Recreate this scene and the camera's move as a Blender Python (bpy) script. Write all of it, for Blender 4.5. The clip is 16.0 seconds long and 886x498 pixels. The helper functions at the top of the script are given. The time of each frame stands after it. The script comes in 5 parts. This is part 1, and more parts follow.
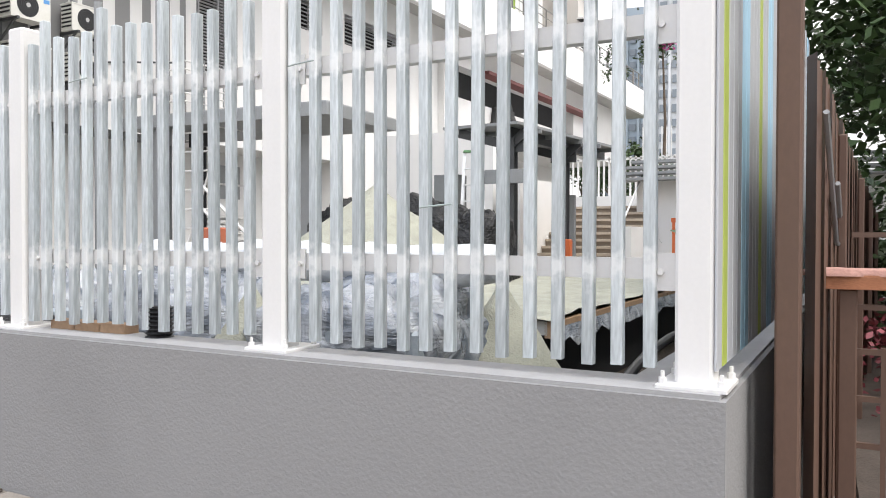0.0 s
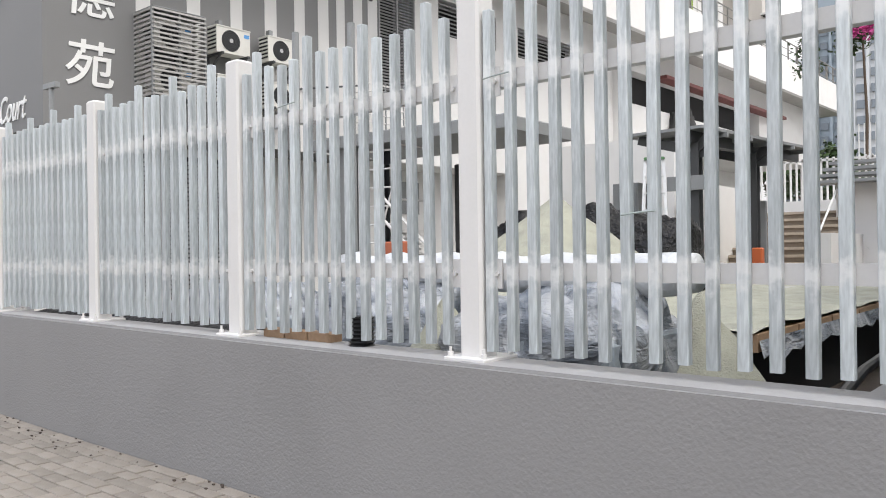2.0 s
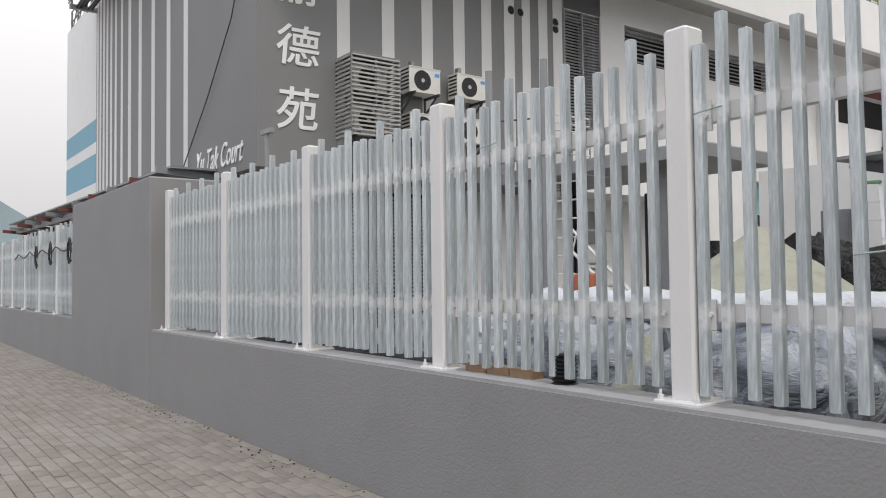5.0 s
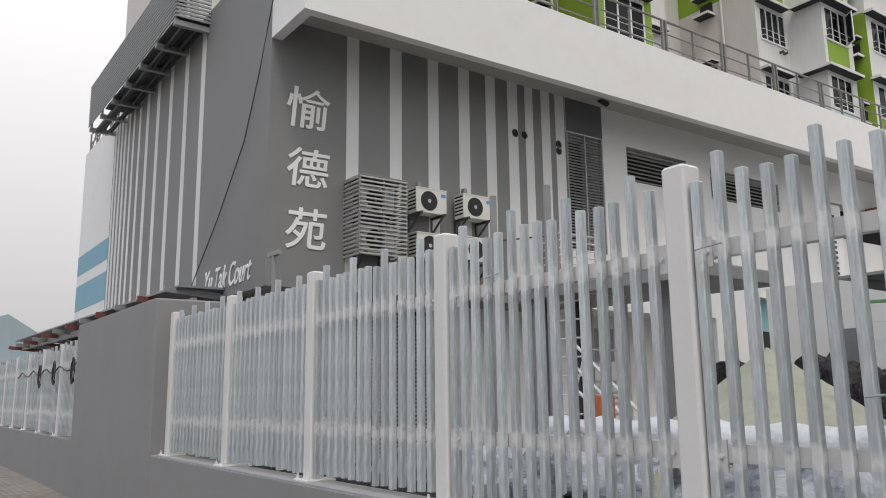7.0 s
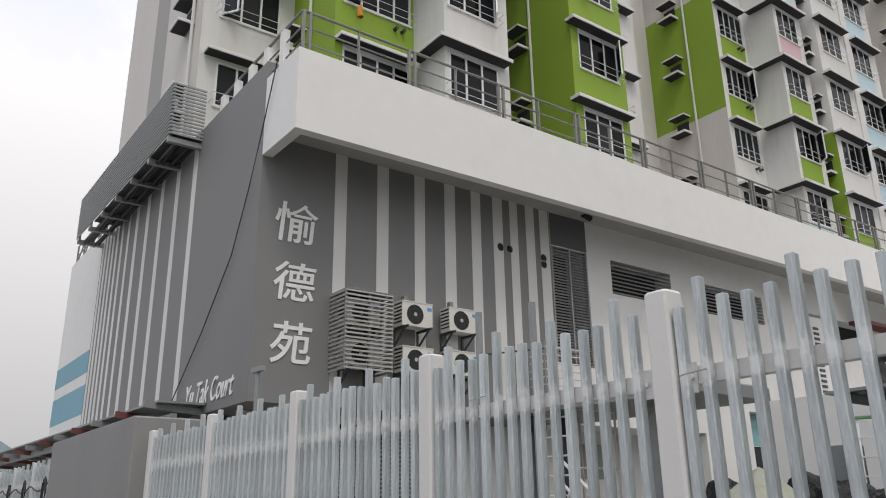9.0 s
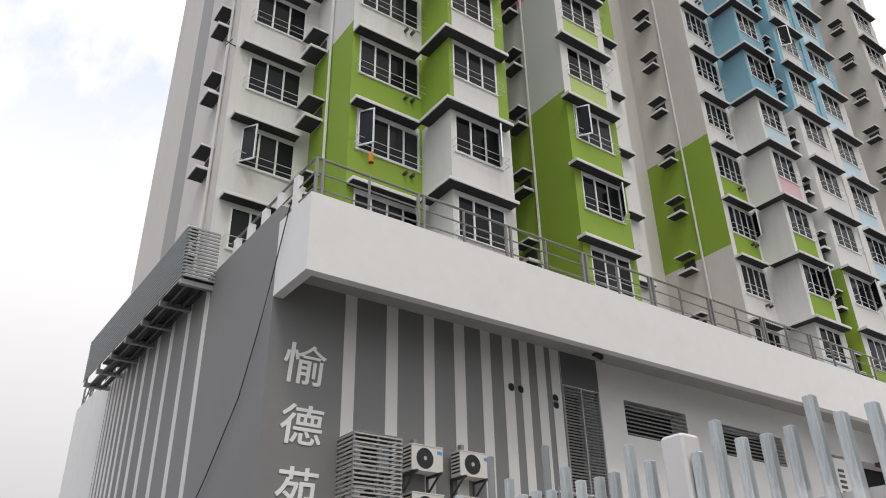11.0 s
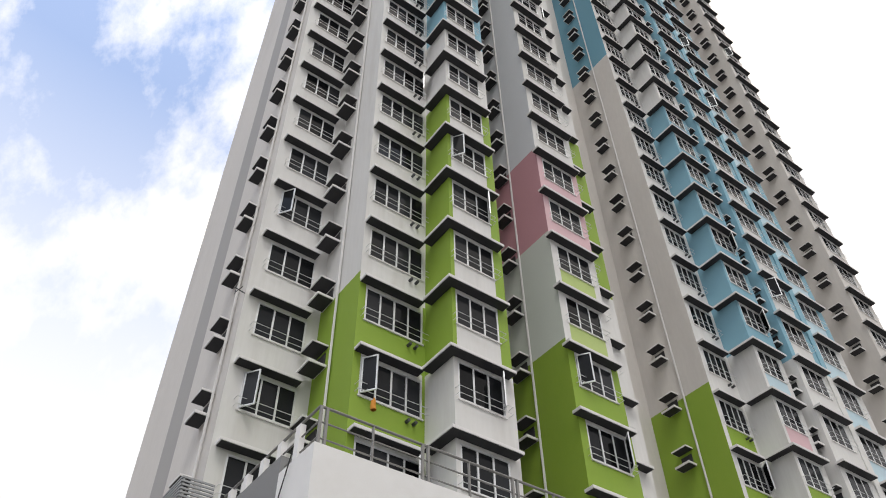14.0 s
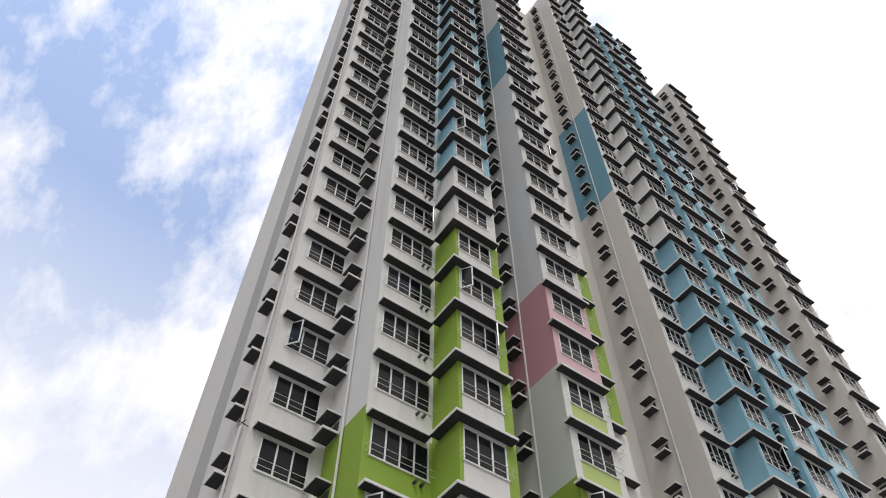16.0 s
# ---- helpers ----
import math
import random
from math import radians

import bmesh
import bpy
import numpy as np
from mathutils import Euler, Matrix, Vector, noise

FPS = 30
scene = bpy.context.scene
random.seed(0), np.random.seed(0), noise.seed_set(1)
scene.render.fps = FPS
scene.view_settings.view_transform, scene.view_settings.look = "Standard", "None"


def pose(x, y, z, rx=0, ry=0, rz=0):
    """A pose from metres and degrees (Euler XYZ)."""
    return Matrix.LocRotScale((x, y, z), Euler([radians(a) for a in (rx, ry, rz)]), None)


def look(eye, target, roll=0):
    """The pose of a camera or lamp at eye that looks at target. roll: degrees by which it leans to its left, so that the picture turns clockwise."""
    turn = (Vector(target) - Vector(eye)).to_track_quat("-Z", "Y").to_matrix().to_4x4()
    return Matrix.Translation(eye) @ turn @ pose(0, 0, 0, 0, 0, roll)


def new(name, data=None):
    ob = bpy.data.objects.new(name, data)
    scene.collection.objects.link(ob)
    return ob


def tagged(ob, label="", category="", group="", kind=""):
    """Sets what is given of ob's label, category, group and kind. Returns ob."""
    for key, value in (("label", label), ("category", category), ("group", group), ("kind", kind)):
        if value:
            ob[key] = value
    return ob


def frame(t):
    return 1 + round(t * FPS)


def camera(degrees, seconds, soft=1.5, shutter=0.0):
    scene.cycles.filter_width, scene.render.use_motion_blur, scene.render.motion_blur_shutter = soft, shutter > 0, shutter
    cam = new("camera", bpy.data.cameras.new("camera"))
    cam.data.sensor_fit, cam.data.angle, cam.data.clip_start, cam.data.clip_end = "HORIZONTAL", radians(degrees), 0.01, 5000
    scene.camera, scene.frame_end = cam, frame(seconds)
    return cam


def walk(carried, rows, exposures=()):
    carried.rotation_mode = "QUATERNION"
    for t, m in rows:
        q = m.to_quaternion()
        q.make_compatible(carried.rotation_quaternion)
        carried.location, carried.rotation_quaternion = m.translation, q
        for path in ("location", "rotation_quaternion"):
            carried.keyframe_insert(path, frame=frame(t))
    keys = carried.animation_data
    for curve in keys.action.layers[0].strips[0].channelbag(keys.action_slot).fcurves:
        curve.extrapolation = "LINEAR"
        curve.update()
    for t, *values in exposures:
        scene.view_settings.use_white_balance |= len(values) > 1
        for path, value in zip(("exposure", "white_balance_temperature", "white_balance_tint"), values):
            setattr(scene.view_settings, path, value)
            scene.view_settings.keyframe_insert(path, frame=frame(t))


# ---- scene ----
cam = camera(58.6, 16.0, soft=1.0)
PATH = [
    (0, (0.384, -2.717, 1.509), (-0.483, -0.915, 1.476), 0.1),
    (0.5, (0.357, -2.742, 1.501), (-0.576, -0.973, 1.475), 0.0),
    (1, (0.354, -2.725, 1.495), (-0.674, -1.01, 1.477), -0.4),
    (1.5, (0.329, -2.739, 1.498), (-0.789, -1.08, 1.481), -0.6),
    (2, (0.283, -2.757, 1.498), (-0.952, -1.184, 1.499), -0.8),
    (2.5, (0.276, -2.781, 1.509), (-1.037, -1.272, 1.529), -0.7),
    (3, (0.245, -2.808, 1.515), (-1.166, -1.39, 1.545), -0.8),
    (3.5, (0.231, -2.827, 1.513), (-1.235, -1.467, 1.541), -0.6),
    (4, (0.226, -2.848, 1.515), (-1.287, -1.541, 1.533), -0.5),
    (4.2, (0.218, -2.858, 1.518), (-1.316, -1.575, 1.536), -0.4),
    (6.3, (0.233, -2.846, 1.612), (-1.327, -1.617, 1.856), -0.3),
    (6.5, (0.233, -2.846, 1.62), (-1.321, -1.619, 1.901), -0.5),
    (7, (0.236, -2.831, 1.646), (-1.306, -1.611, 2.009), -0.7),
    (7.5, (0.236, -2.831, 1.664), (-1.293, -1.611, 2.08), -0.6),
    (8, (0.238, -2.837, 1.682), (-1.284, -1.627, 2.154), -0.6),
    (8.5, (0.244, -2.839, 1.689), (-1.257, -1.635, 2.234), -0.7),
    (9, (0.264, -2.844, 1.704), (-1.2, -1.638, 2.336), -0.9),
    (9.5, (0.273, -2.855, 1.712), (-1.166, -1.67, 2.435), -1.1),
    (10, (0.275, -2.859, 1.722), (-1.141, -1.705, 2.537), -1.1),
    (10.2, (0.274, -2.86, 1.723), (-1.137, -1.718, 2.563), -1.0),
    (12.3, (0.27, -2.835, 1.712), (-0.978, -1.786, 2.87), -1.4),
    (12.5, (0.265, -2.833, 1.715), (-0.966, -1.796, 2.903), -1.1),
    (13, (0.225, -2.855, 1.757), (-0.956, -1.881, 3.044), -0.7),
    (13.5, (0.215, -2.92, 1.761), (-0.911, -1.98, 3.121), -1.0),
    (14, (0.227, -3.037, 1.813), (-0.844, -2.15, 3.251), -1.0),
    (14.5, (0.243, -3.068, 1.831), (-0.788, -2.232, 3.326), -0.6),
    (15, (0.3, -2.998, 1.832), (-0.674, -2.217, 3.394), 0.3),
    (15.5, (0.321, -2.954, 1.818), (-0.612, -2.21, 3.423), 0.3),
    (16, (0.331, -2.932, 1.815), (-0.558, -2.229, 3.463), 0.2),
]
walk(cam, [(t, look(eye, target, roll)) for t, eye, target, roll in PATH],
     exposures=[(0, 0.85), (1, 0.68), (2, 0.56), (3.5, 0.27), (4.2, 0.19), (7, -0.14), (9, -0.23), (10, -0.22), (12.5, -0.02), (16, -0.24)])

# ---- light ----
world = bpy.data.worlds.new("sky")
scene.world = world
world.use_nodes = True
wn, wl = world.node_tree.nodes, world.node_tree.links
wn.clear()
w_out = wn.new("ShaderNodeOutputWorld")
w_bg = wn.new("ShaderNodeBackground")
sky = wn.new("ShaderNodeTexSky")
sky.sky_type, sky.sun_disc = "NISHITA", False
SUN_EL, SUN_AZ = 58.0, 118.0
sky.sun_elevation, sky.sun_rotation = radians(SUN_EL), radians(SUN_AZ)
coord = wn.new("ShaderNodeTexCoord")
stretch = wn.new("ShaderNodeMapping")
stretch.inputs["Scale"].default_value = (1.0, 1.5, 1.3)
stretch.inputs["Rotation"].default_value = (0.3, 0.2, 0.6)
cloud = wn.new("ShaderNodeTexNoise")
cloud.inputs["Scale"].default_value, cloud.inputs["Detail"].default_value, cloud.inputs["Roughness"].default_value = 3.4, 9.0, 0.62
cramp = wn.new("ShaderNodeValToRGB")
cramp.color_ramp.elements[0].position, cramp.color_ramp.elements[1].position = 0.37, 0.59
cramp.color_ramp.elements[0].color = (0.18, 0.18, 0.18, 1)
cmix = wn.new("ShaderNodeMix")
cmix.data_type = "RGBA"
cmix.inputs[7].default_value = (8.45, 7.9, 7.25, 1)
wl.new(coord.outputs["Generated"], stretch.inputs["Vector"])
wl.new(stretch.outputs["Vector"], cloud.inputs["Vector"])
side = wn.new("ShaderNodeVectorMath")           # cloud thickens towards the north-east
side.operation = "DOT_PRODUCT"
side.inputs[1].default_value = (0.12, 0.12, 0.0)
wl.new(coord.outputs["Generated"], side.inputs[0])
cover = wn.new("ShaderNodeMath")
wl.new(cloud.outputs["Fac"], cover.inputs[0])
wl.new(side.outputs["Value"], cover.inputs[1])
wl.new(cover.outputs[0], cramp.inputs["Fac"])
wl.new(cramp.outputs["Color"], cmix.inputs[0])
gap = wn.new("ShaderNodeMix")                   # clear air between the clouds
gap.data_type, gap.blend_type = "RGBA", "MULTIPLY"
gap.inputs[0].default_value = 1.0
gap.inputs[7].default_value = (1.12, 1.42, 1.66, 1)
wl.new(sky.outputs["Color"], gap.inputs[6])
wl.new(gap.outputs[2], cmix.inputs[6])
sep = wn.new("ShaderNodeSeparateXYZ")
wl.new(coord.outputs["Generated"], sep.inputs[0])
low = wn.new("ShaderNodeMapRange")              # an even white veil towards the horizon
low.inputs["From Min"].default_value, low.inputs["From Max"].default_value = 0.45, 0.80
low.inputs["To Min"].default_value, low.inputs["To Max"].default_value = 1.0, 0.0
wl.new(sep.outputs["Z"], low.inputs["Value"])
veil = wn.new("ShaderNodeMix")
veil.data_type = "RGBA"
veil.inputs[7].default_value = (8.1, 7.95, 8.05, 1)
wl.new(low.outputs[0], veil.inputs[0])
wl.new(cmix.outputs[2], veil.inputs[6])
grad = wn.new("ShaderNodeMapRange")             # an overcast sky is brightest overhead
grad.inputs["To Min"].default_value, grad.inputs["To Max"].default_value = 0.42, 1.45
wl.new(sep.outputs["Z"], grad.inputs["Value"])
gm = wn.new("ShaderNodeMix")
gm.data_type, gm.blend_type = "RGBA", "MULTIPLY"
gm.inputs[0].default_value = 1.0
wl.new(veil.outputs[2], gm.inputs[6])
wl.new(grad.outputs[0], gm.inputs[7])
wl.new(gm.outputs[2], w_bg.inputs["Color"])
w_bg.inputs["Strength"].default_value = 0.165
wl.new(w_bg.outputs["Background"], w_out.inputs["Surface"])

sun = new("sun", bpy.data.lights.new("sun", "SUN"))
sun.data.energy, sun.data.angle, sun.data.color = 1.1, radians(14), (1.0, 0.955, 0.89)
sd = Vector((math.sin(radians(SUN_AZ)) * math.cos(radians(SUN_EL)), math.cos(radians(SUN_AZ)) * math.cos(radians(SUN_EL)), math.sin(radians(SUN_EL))))
sun.matrix_world = look(sd * 60, (0, 0, 0))


# ---- materials ----
def mat(name, color, rough=0.7, metal=0.0, spots=0.06, scale=3.0, grain=60.0, bump=0.05, dist=0.004, stain=None, stain_amt=0.0,
        stain_scale=0.6, stretch_z=1.0, spec=0.5, rand=0.0):
    """Painted or mineral surface: broad patches, fine grain, a stain colour of its own shape, fine relief."""
    m = bpy.data.materials.new(name)
    m.use_nodes = True
    n, l = m.node_tree.nodes, m.node_tree.links
    p = n["Principled BSDF"]
    p.inputs["Roughness"].default_value, p.inputs["Metallic"].default_value = rough, metal
    p.inputs["Specular IOR Level"].default_value = spec
    tc = n.new("ShaderNodeTexCoord")
    mp = n.new("ShaderNodeMapping")
    mp.inputs["Scale"].default_value = (1, 1, stretch_z)
    l.new(tc.outputs["Object"], mp.inputs["Vector"])
    a, b = n.new("ShaderNodeTexNoise"), n.new("ShaderNodeTexNoise")
    a.inputs["Scale"].default_value, a.inputs["Detail"].default_value = scale, 5
    b.inputs["Scale"].default_value, b.inputs["Detail"].default_value = grain, 3
    for t in (a, b):
        l.new(mp.outputs["Vector"], t.inputs["Vector"])
    add = n.new("ShaderNodeMath")
    add.operation = "ADD"
    l.new(a.outputs["Fac"], add.inputs[0])
    l.new(b.outputs["Fac"], add.inputs[1])
    rng = n.new("ShaderNodeMapRange")
    rng.inputs["From Min"].default_value, rng.inputs["From Max"].default_value = 0.6, 1.4
    rng.inputs["To Min"].default_value, rng.inputs["To Max"].default_value = 1 - spots, 1 + spots
    l.new(add.outputs[0], rng.inputs["Value"])
    mul = n.new("ShaderNodeMix")
    mul.data_type, mul.blend_type = "RGBA", "MULTIPLY"
    mul.inputs[0].default_value = 1.0
    mul.inputs[6].default_value = (*color, 1)
    l.new(rng.outputs[0], mul.inputs[7])
    last = mul.outputs[2]
    if rand:
        oi = n.new("ShaderNodeObjectInfo")
        gi = n.new("ShaderNodeNewGeometry")
        s = n.new("ShaderNodeMath")
        s.operation = "ADD"
        l.new(oi.outputs["Random"], s.inputs[0])
        l.new(gi.outputs["Random Per Island"], s.inputs[1])
        fr = n.new("ShaderNodeMath")
        fr.operation = "FRACT"
        l.new(s.outputs[0], fr.inputs[0])
        r2 = n.new("ShaderNodeMapRange")
        r2.inputs["To Min"].default_value, r2.inputs["To Max"].default_value = 1 - rand, 1 + rand
        l.new(fr.outputs[0], r2.inputs["Value"])
        m2 = n.new("ShaderNodeMix")
        m2.data_type, m2.blend_type = "RGBA", "MULTIPLY"
        m2.inputs[0].default_value = 1.0
        l.new(last, m2.inputs[6])
        l.new(r2.outputs[0], m2.inputs[7])
        last = m2.outputs[2]
    if stain:
        c = n.new("ShaderNodeTexNoise")
        c.inputs["Scale"].default_value, c.inputs["Detail"].default_value, c.inputs["Roughness"].default_value = stain_scale, 7, 0.65
        l.new(mp.outputs["Vector"], c.inputs["Vector"])
        r3 = n.new("ShaderNodeMapRange")
        r3.inputs["From Min"].default_value, r3.inputs["From Max"].default_value = 0.5, 0.72
        r3.inputs["To Max"].default_value = stain_amt
        l.new(c.outputs["Fac"], r3.inputs["Value"])
        m3 = n.new("ShaderNodeMix")
        m3.data_type = "RGBA"
        l.new(r3.outputs[0], m3.inputs[0])
        l.new(last, m3.inputs[6])
        m3.inputs[7].default_value = (*stain, 1)
        last = m3.outputs[2]
    l.new(last, p.inputs["Base Color"])
    if bump:
        bp = n.new("ShaderNodeBump")
        bp.inputs["Strength"].default_value, bp.inputs["Distance"].default_value = bump, dist
        l.new(add.outputs[0], bp.inputs["Height"])
        l.new(bp.outputs["Normal"], p.inputs["Normal"])
    return m


WHITE = mat("white_paint", (0.74, 0.735, 0.725), 0.55, spots=0.03, stain=(0.62, 0.61, 0.58), stain_amt=0.25, stain_scale=1.2)
POSTW = mat("post_white", (0.67, 0.66, 0.65), 0.38, spots=0.03, stain=(0.62, 0.62, 0.6), stain_amt=0.3, stain_scale=5)
GALV = mat("galvanised_steel", (0.47, 0.51, 0.53), 0.34, 0.25, spots=0.30, scale=26, grain=90, bump=0.08, dist=0.002, stain=(0.78, 0.80, 0.80), stain_amt=0.85, stain_scale=20, stretch_z=0.14, rand=0.16)


def overspray(m, heights, color, half=0.07):
    """Loose white touch-up paint round the welds at given heights of a tube."""
    n, l = m.node_tree.nodes, m.node_tree.links
    p = n["Principled BSDF"]
    was = p.inputs["Base Color"].links[0].from_socket
    tc, sp, ns = n.new("ShaderNodeTexCoord"), n.new("ShaderNodeSeparateXYZ"), n.new("ShaderNodeTexNoise")
    geo = n.new("ShaderNodeObjectInfo")
    shift = n.new("ShaderNodeVectorMath")
    l.new(tc.outputs["Object"], shift.inputs[0])
    l.new(geo.outputs["Location"], shift.inputs[1])
    ns.inputs["Scale"].default_value, ns.inputs["Detail"].default_value = 22, 6
    l.new(shift.outputs[0], ns.inputs["Vector"])
    l.new(tc.outputs["Object"], sp.inputs[0])
    total = None
    for h in heights:
        d = n.new("ShaderNodeMath")
        d.operation = "SUBTRACT"
        l.new(sp.outputs["Z"], d.inputs[0])
        d.inputs[1].default_value = h
        a = n.new("ShaderNodeMath")
        a.operation = "ABSOLUTE"
        l.new(d.outputs[0], a.inputs[0])
        w = n.new("ShaderNodeMath")
        w.operation = "MULTIPLY_ADD"
        l.new(ns.outputs["Fac"], w.inputs[0])
        w.inputs[1].default_value = -0.22
        l.new(a.outputs[0], w.inputs[2])
        r = n.new("ShaderNodeMapRange")
        r.inputs["From Min"].default_value, r.inputs["From Max"].default_value = half - 0.11, half - 0.17
        r.inputs["To Max"].default_value = 0.7
        l.new(w.outputs[0], r.inputs["Value"])
        if total is None:
            total = r.outputs[0]
        else:
            t = n.new("ShaderNodeMath")
            t.operation = "MAXIMUM"
            l.new(total, t.inputs[0])
            l.new(r.outputs[0], t.inputs[1])
            total = t.outputs[0]
    mx = n.new("ShaderNodeMix")
    mx.data_type = "RGBA"
    l.new(total, mx.inputs[0])
    l.new(was, mx.inputs[6])
    mx.inputs[7].default_value = (*color, 1)
    l.new(mx.outputs[2], p.inputs["Base Color"])


overspray(GALV, (1.397 - 1.052, 2.245 - 1.052), (0.76, 0.77, 0.77))
GREYW = mat("grey_textured_render", (0.245, 0.242, 0.243), 0.85, spots=0.05, scale=1.2, grain=70, bump=0.5, dist=0.006, stain=(0.19, 0.187, 0.188), stain_amt=0.35, stain_scale=0.9)
CAPW = mat("wall_coping_paint", (0.31, 0.306, 0.306), 0.7, spots=0.06, scale=4, bump=0.3, dist=0.004, stain=(0.42, 0.42, 0.42), stain_amt=0.5, stain_scale=3)
DGREY = mat("dark_grey_paint", (0.115, 0.115, 0.119), 0.7, spots=0.05, scale=0.8, bump=0.05)
MGREY = mat("mid_grey_paint", (0.205, 0.205, 0.206), 0.7, spots=0.05, scale=0.8, bump=0.05)
LGREY = mat("light_stripe_paint", (0.66, 0.655, 0.645), 0.7, spots=0.04, scale=1.0, bump=0.05)
TOWERW = mat("tower_white", (0.64, 0.635, 0.62), 0.7, spots=0.05, scale=0.5, grain=8, stain=(0.47, 0.45, 0.42), stain_amt=0.5, stain_scale=0.8, stretch_z=0.14)
TOWERB = mat("tower_beige", (0.59, 0.565, 0.535), 0.75, spots=0.05, scale=0.5, grain=8, stain=(0.43, 0.412, 0.385), stain_amt=0.4, stain_scale=0.35, stretch_z=0.25)
TOWERG = mat("tower_grey_band", (0.34, 0.33, 0.32), 0.75, spots=0.05, scale=0.5, stretch_z=0.25)
GREEN = mat("tower_green", (0.225, 0.345, 0.03), 0.7, spots=0.05, scale=0.5, stain=(0.17, 0.30, 0.02), stain_amt=0.4, stain_scale=0.5, stretch_z=0.3)
LIME = mat("tower_pale_lime", (0.42, 0.52, 0.18), 0.7, spots=0.05)
SAGE = mat("tower_sage", (0.54, 0.58, 0.52), 0.7, spots=0.05, scale=0.5, stretch_z=0.3)
PINK = mat("tower_pink", (0.50, 0.26, 0.29), 0.7, spots=0.05, scale=0.5, stretch_z=0.3)
PINKL = mat("tower_pale_pink", (0.62, 0.42, 0.45), 0.7, spots=0.05)
BLUE = mat("tower_blue", (0.20, 0.39, 0.49), 0.7, spots=0.05, scale=0.5, stretch_z=0.3)
BLUEL = mat("tower_pale_blue", (0.47, 0.61, 0.68), 0.7, spots=0.05)
TEAL = mat("tower_teal", (0.13, 0.31, 0.41), 0.7, spots=0.05, scale=0.5, stretch_z=0.3)
HAZEB = mat("tower_grey_blue", (0.60, 0.625, 0.65), 0.7, spots=0.05, scale=0.5, stretch_z=0.3)
CANOPY = mat("canopy_concrete", (0.70, 0.69, 0.68), 0.75, spots=0.08, scale=2)
# Near-black that paints in the shade under canopies and ledges.
SHADED = mat("canopy_shade", (0.028, 0.028, 0.031), 0.8, spots=0.1, scale=2)
ALU = mat("aluminium_frame", (0.70, 0.71, 0.72), 0.4, 0.3, spots=0.05)
RAILG = mat("grey_metal_rail", (0.22, 0.215, 0.205), 0.5, 0.3, spots=0.1, scale=6)
BLACK = mat("black_plastic", (0.012, 0.012, 0.013), 0.45, spots=0.2)
# Near-black that stands for the darkness inside openings and voids.
DARK = mat("unlit_void", (0.02, 0.02, 0.021), 0.9, spots=0.2)
LOUV = mat("louvre_grey", (0.30, 0.30, 0.305), 0.5, 0.2, spots=0.1)
BROWN = mat("brown_painted_steel", (0.115, 0.066, 0.047), 0.55, spots=0.1, scale=4, stain=(0.075, 0.044, 0.034), stain_amt=0.5, stain_scale=2.5, stretch_z=0.5, bump=0.1)
SAND = mat("pale_sand", (0.36, 0.36, 0.295), 0.95, spots=0.14, scale=4, grain=90, bump=0.6, dist=0.02, stain=(0.25, 0.255, 0.215), stain_amt=0.7, stain_scale=5)
YARD = mat("yard_concrete", (0.22, 0.215, 0.20), 0.9, spots=0.2, scale=0.8, grain=20, bump=0.3, dist=0.004)
CONC = mat("concrete", (0.42, 0.41, 0.39), 0.9, spots=0.12, scale=2, grain=50, bump=0.3, dist=0.004)
STEP = mat("beige_stone_step", (0.42, 0.36, 0.29), 0.85, spots=0.08, scale=5)
STEELD = mat("dark_grey_steel", (0.07, 0.073, 0.077), 0.5, 0.3, spots=0.1, scale=5)
STEELM = mat("mid_grey_steel", (0.27, 0.28, 0.285), 0.5, 0.3, spots=0.1, scale=5)
ORANGE = mat("orange_plastic", (0.55, 0.13, 0.04), 0.5, spots=0.08)
ACW = mat("ac_white_casing", (0.66, 0.65, 0.61), 0.5, spots=0.04, stain=(0.5, 0.47, 0.4), stain_amt=0.3, stain_scale=4)
TIMBER = mat("raw_timber", (0.32, 0.21, 0.13), 0.8, spots=0.2, scale=6, grain=40, bump=0.2)
SOIL = mat("dark_soil", (0.07, 0.055, 0.045), 0.95, spots=0.3, scale=5, bump=0.5, dist=0.02)
RUST = mat("red_brown_steel", (0.17, 0.055, 0.05), 0.6, spots=0.15, scale=5)
LEAF = mat("leaf_green", (0.04, 0.075, 0.022), 0.5, spots=0.3, scale=6, rand=0.4)
BARK = mat("bark", (0.10, 0.075, 0.055), 0.9, spots=0.3, scale=8, bump=0.5)
FLOWER = mat("magenta_petal", (0.50, 0.06, 0.25), 0.6, spots=0.2, rand=0.3)
# Blue-grey haze of distance is mixed into the wooded hill's colour.
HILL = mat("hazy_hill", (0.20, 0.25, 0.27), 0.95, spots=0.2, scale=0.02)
PAVER = mat("pavement_brick", (0.225, 0.200, 0.172), 0.9, spots=0.14, scale=6, grain=80, bump=0.3, dist=0.003, stain=(0.30, 0.285, 0.262), stain_amt=0.5, stain_scale=1.2, rand=0.14)
PGROUT = mat("pavement_joint", (0.20, 0.185, 0.165), 0.95, spots=0.2, scale=6)
FABRIC = mat("clear_sheet_backing", (0.30, 0.34, 0.38), 0.5, spots=0.15, scale=2)
WFILM = mat("white_film_roll", (0.62, 0.635, 0.65), 0.3, spots=0.10, scale=5, grain=30, bump=0.5, dist=0.02, stain=(0.42, 0.44, 0.47), stain_amt=0.5, stain_scale=4)
BSHEET = mat("black_plastic_sheet", (0.010, 0.010, 0.011), 0.4, spots=0.3, scale=7, grain=22, bump=0.9, dist=0.05, spec=0.35)
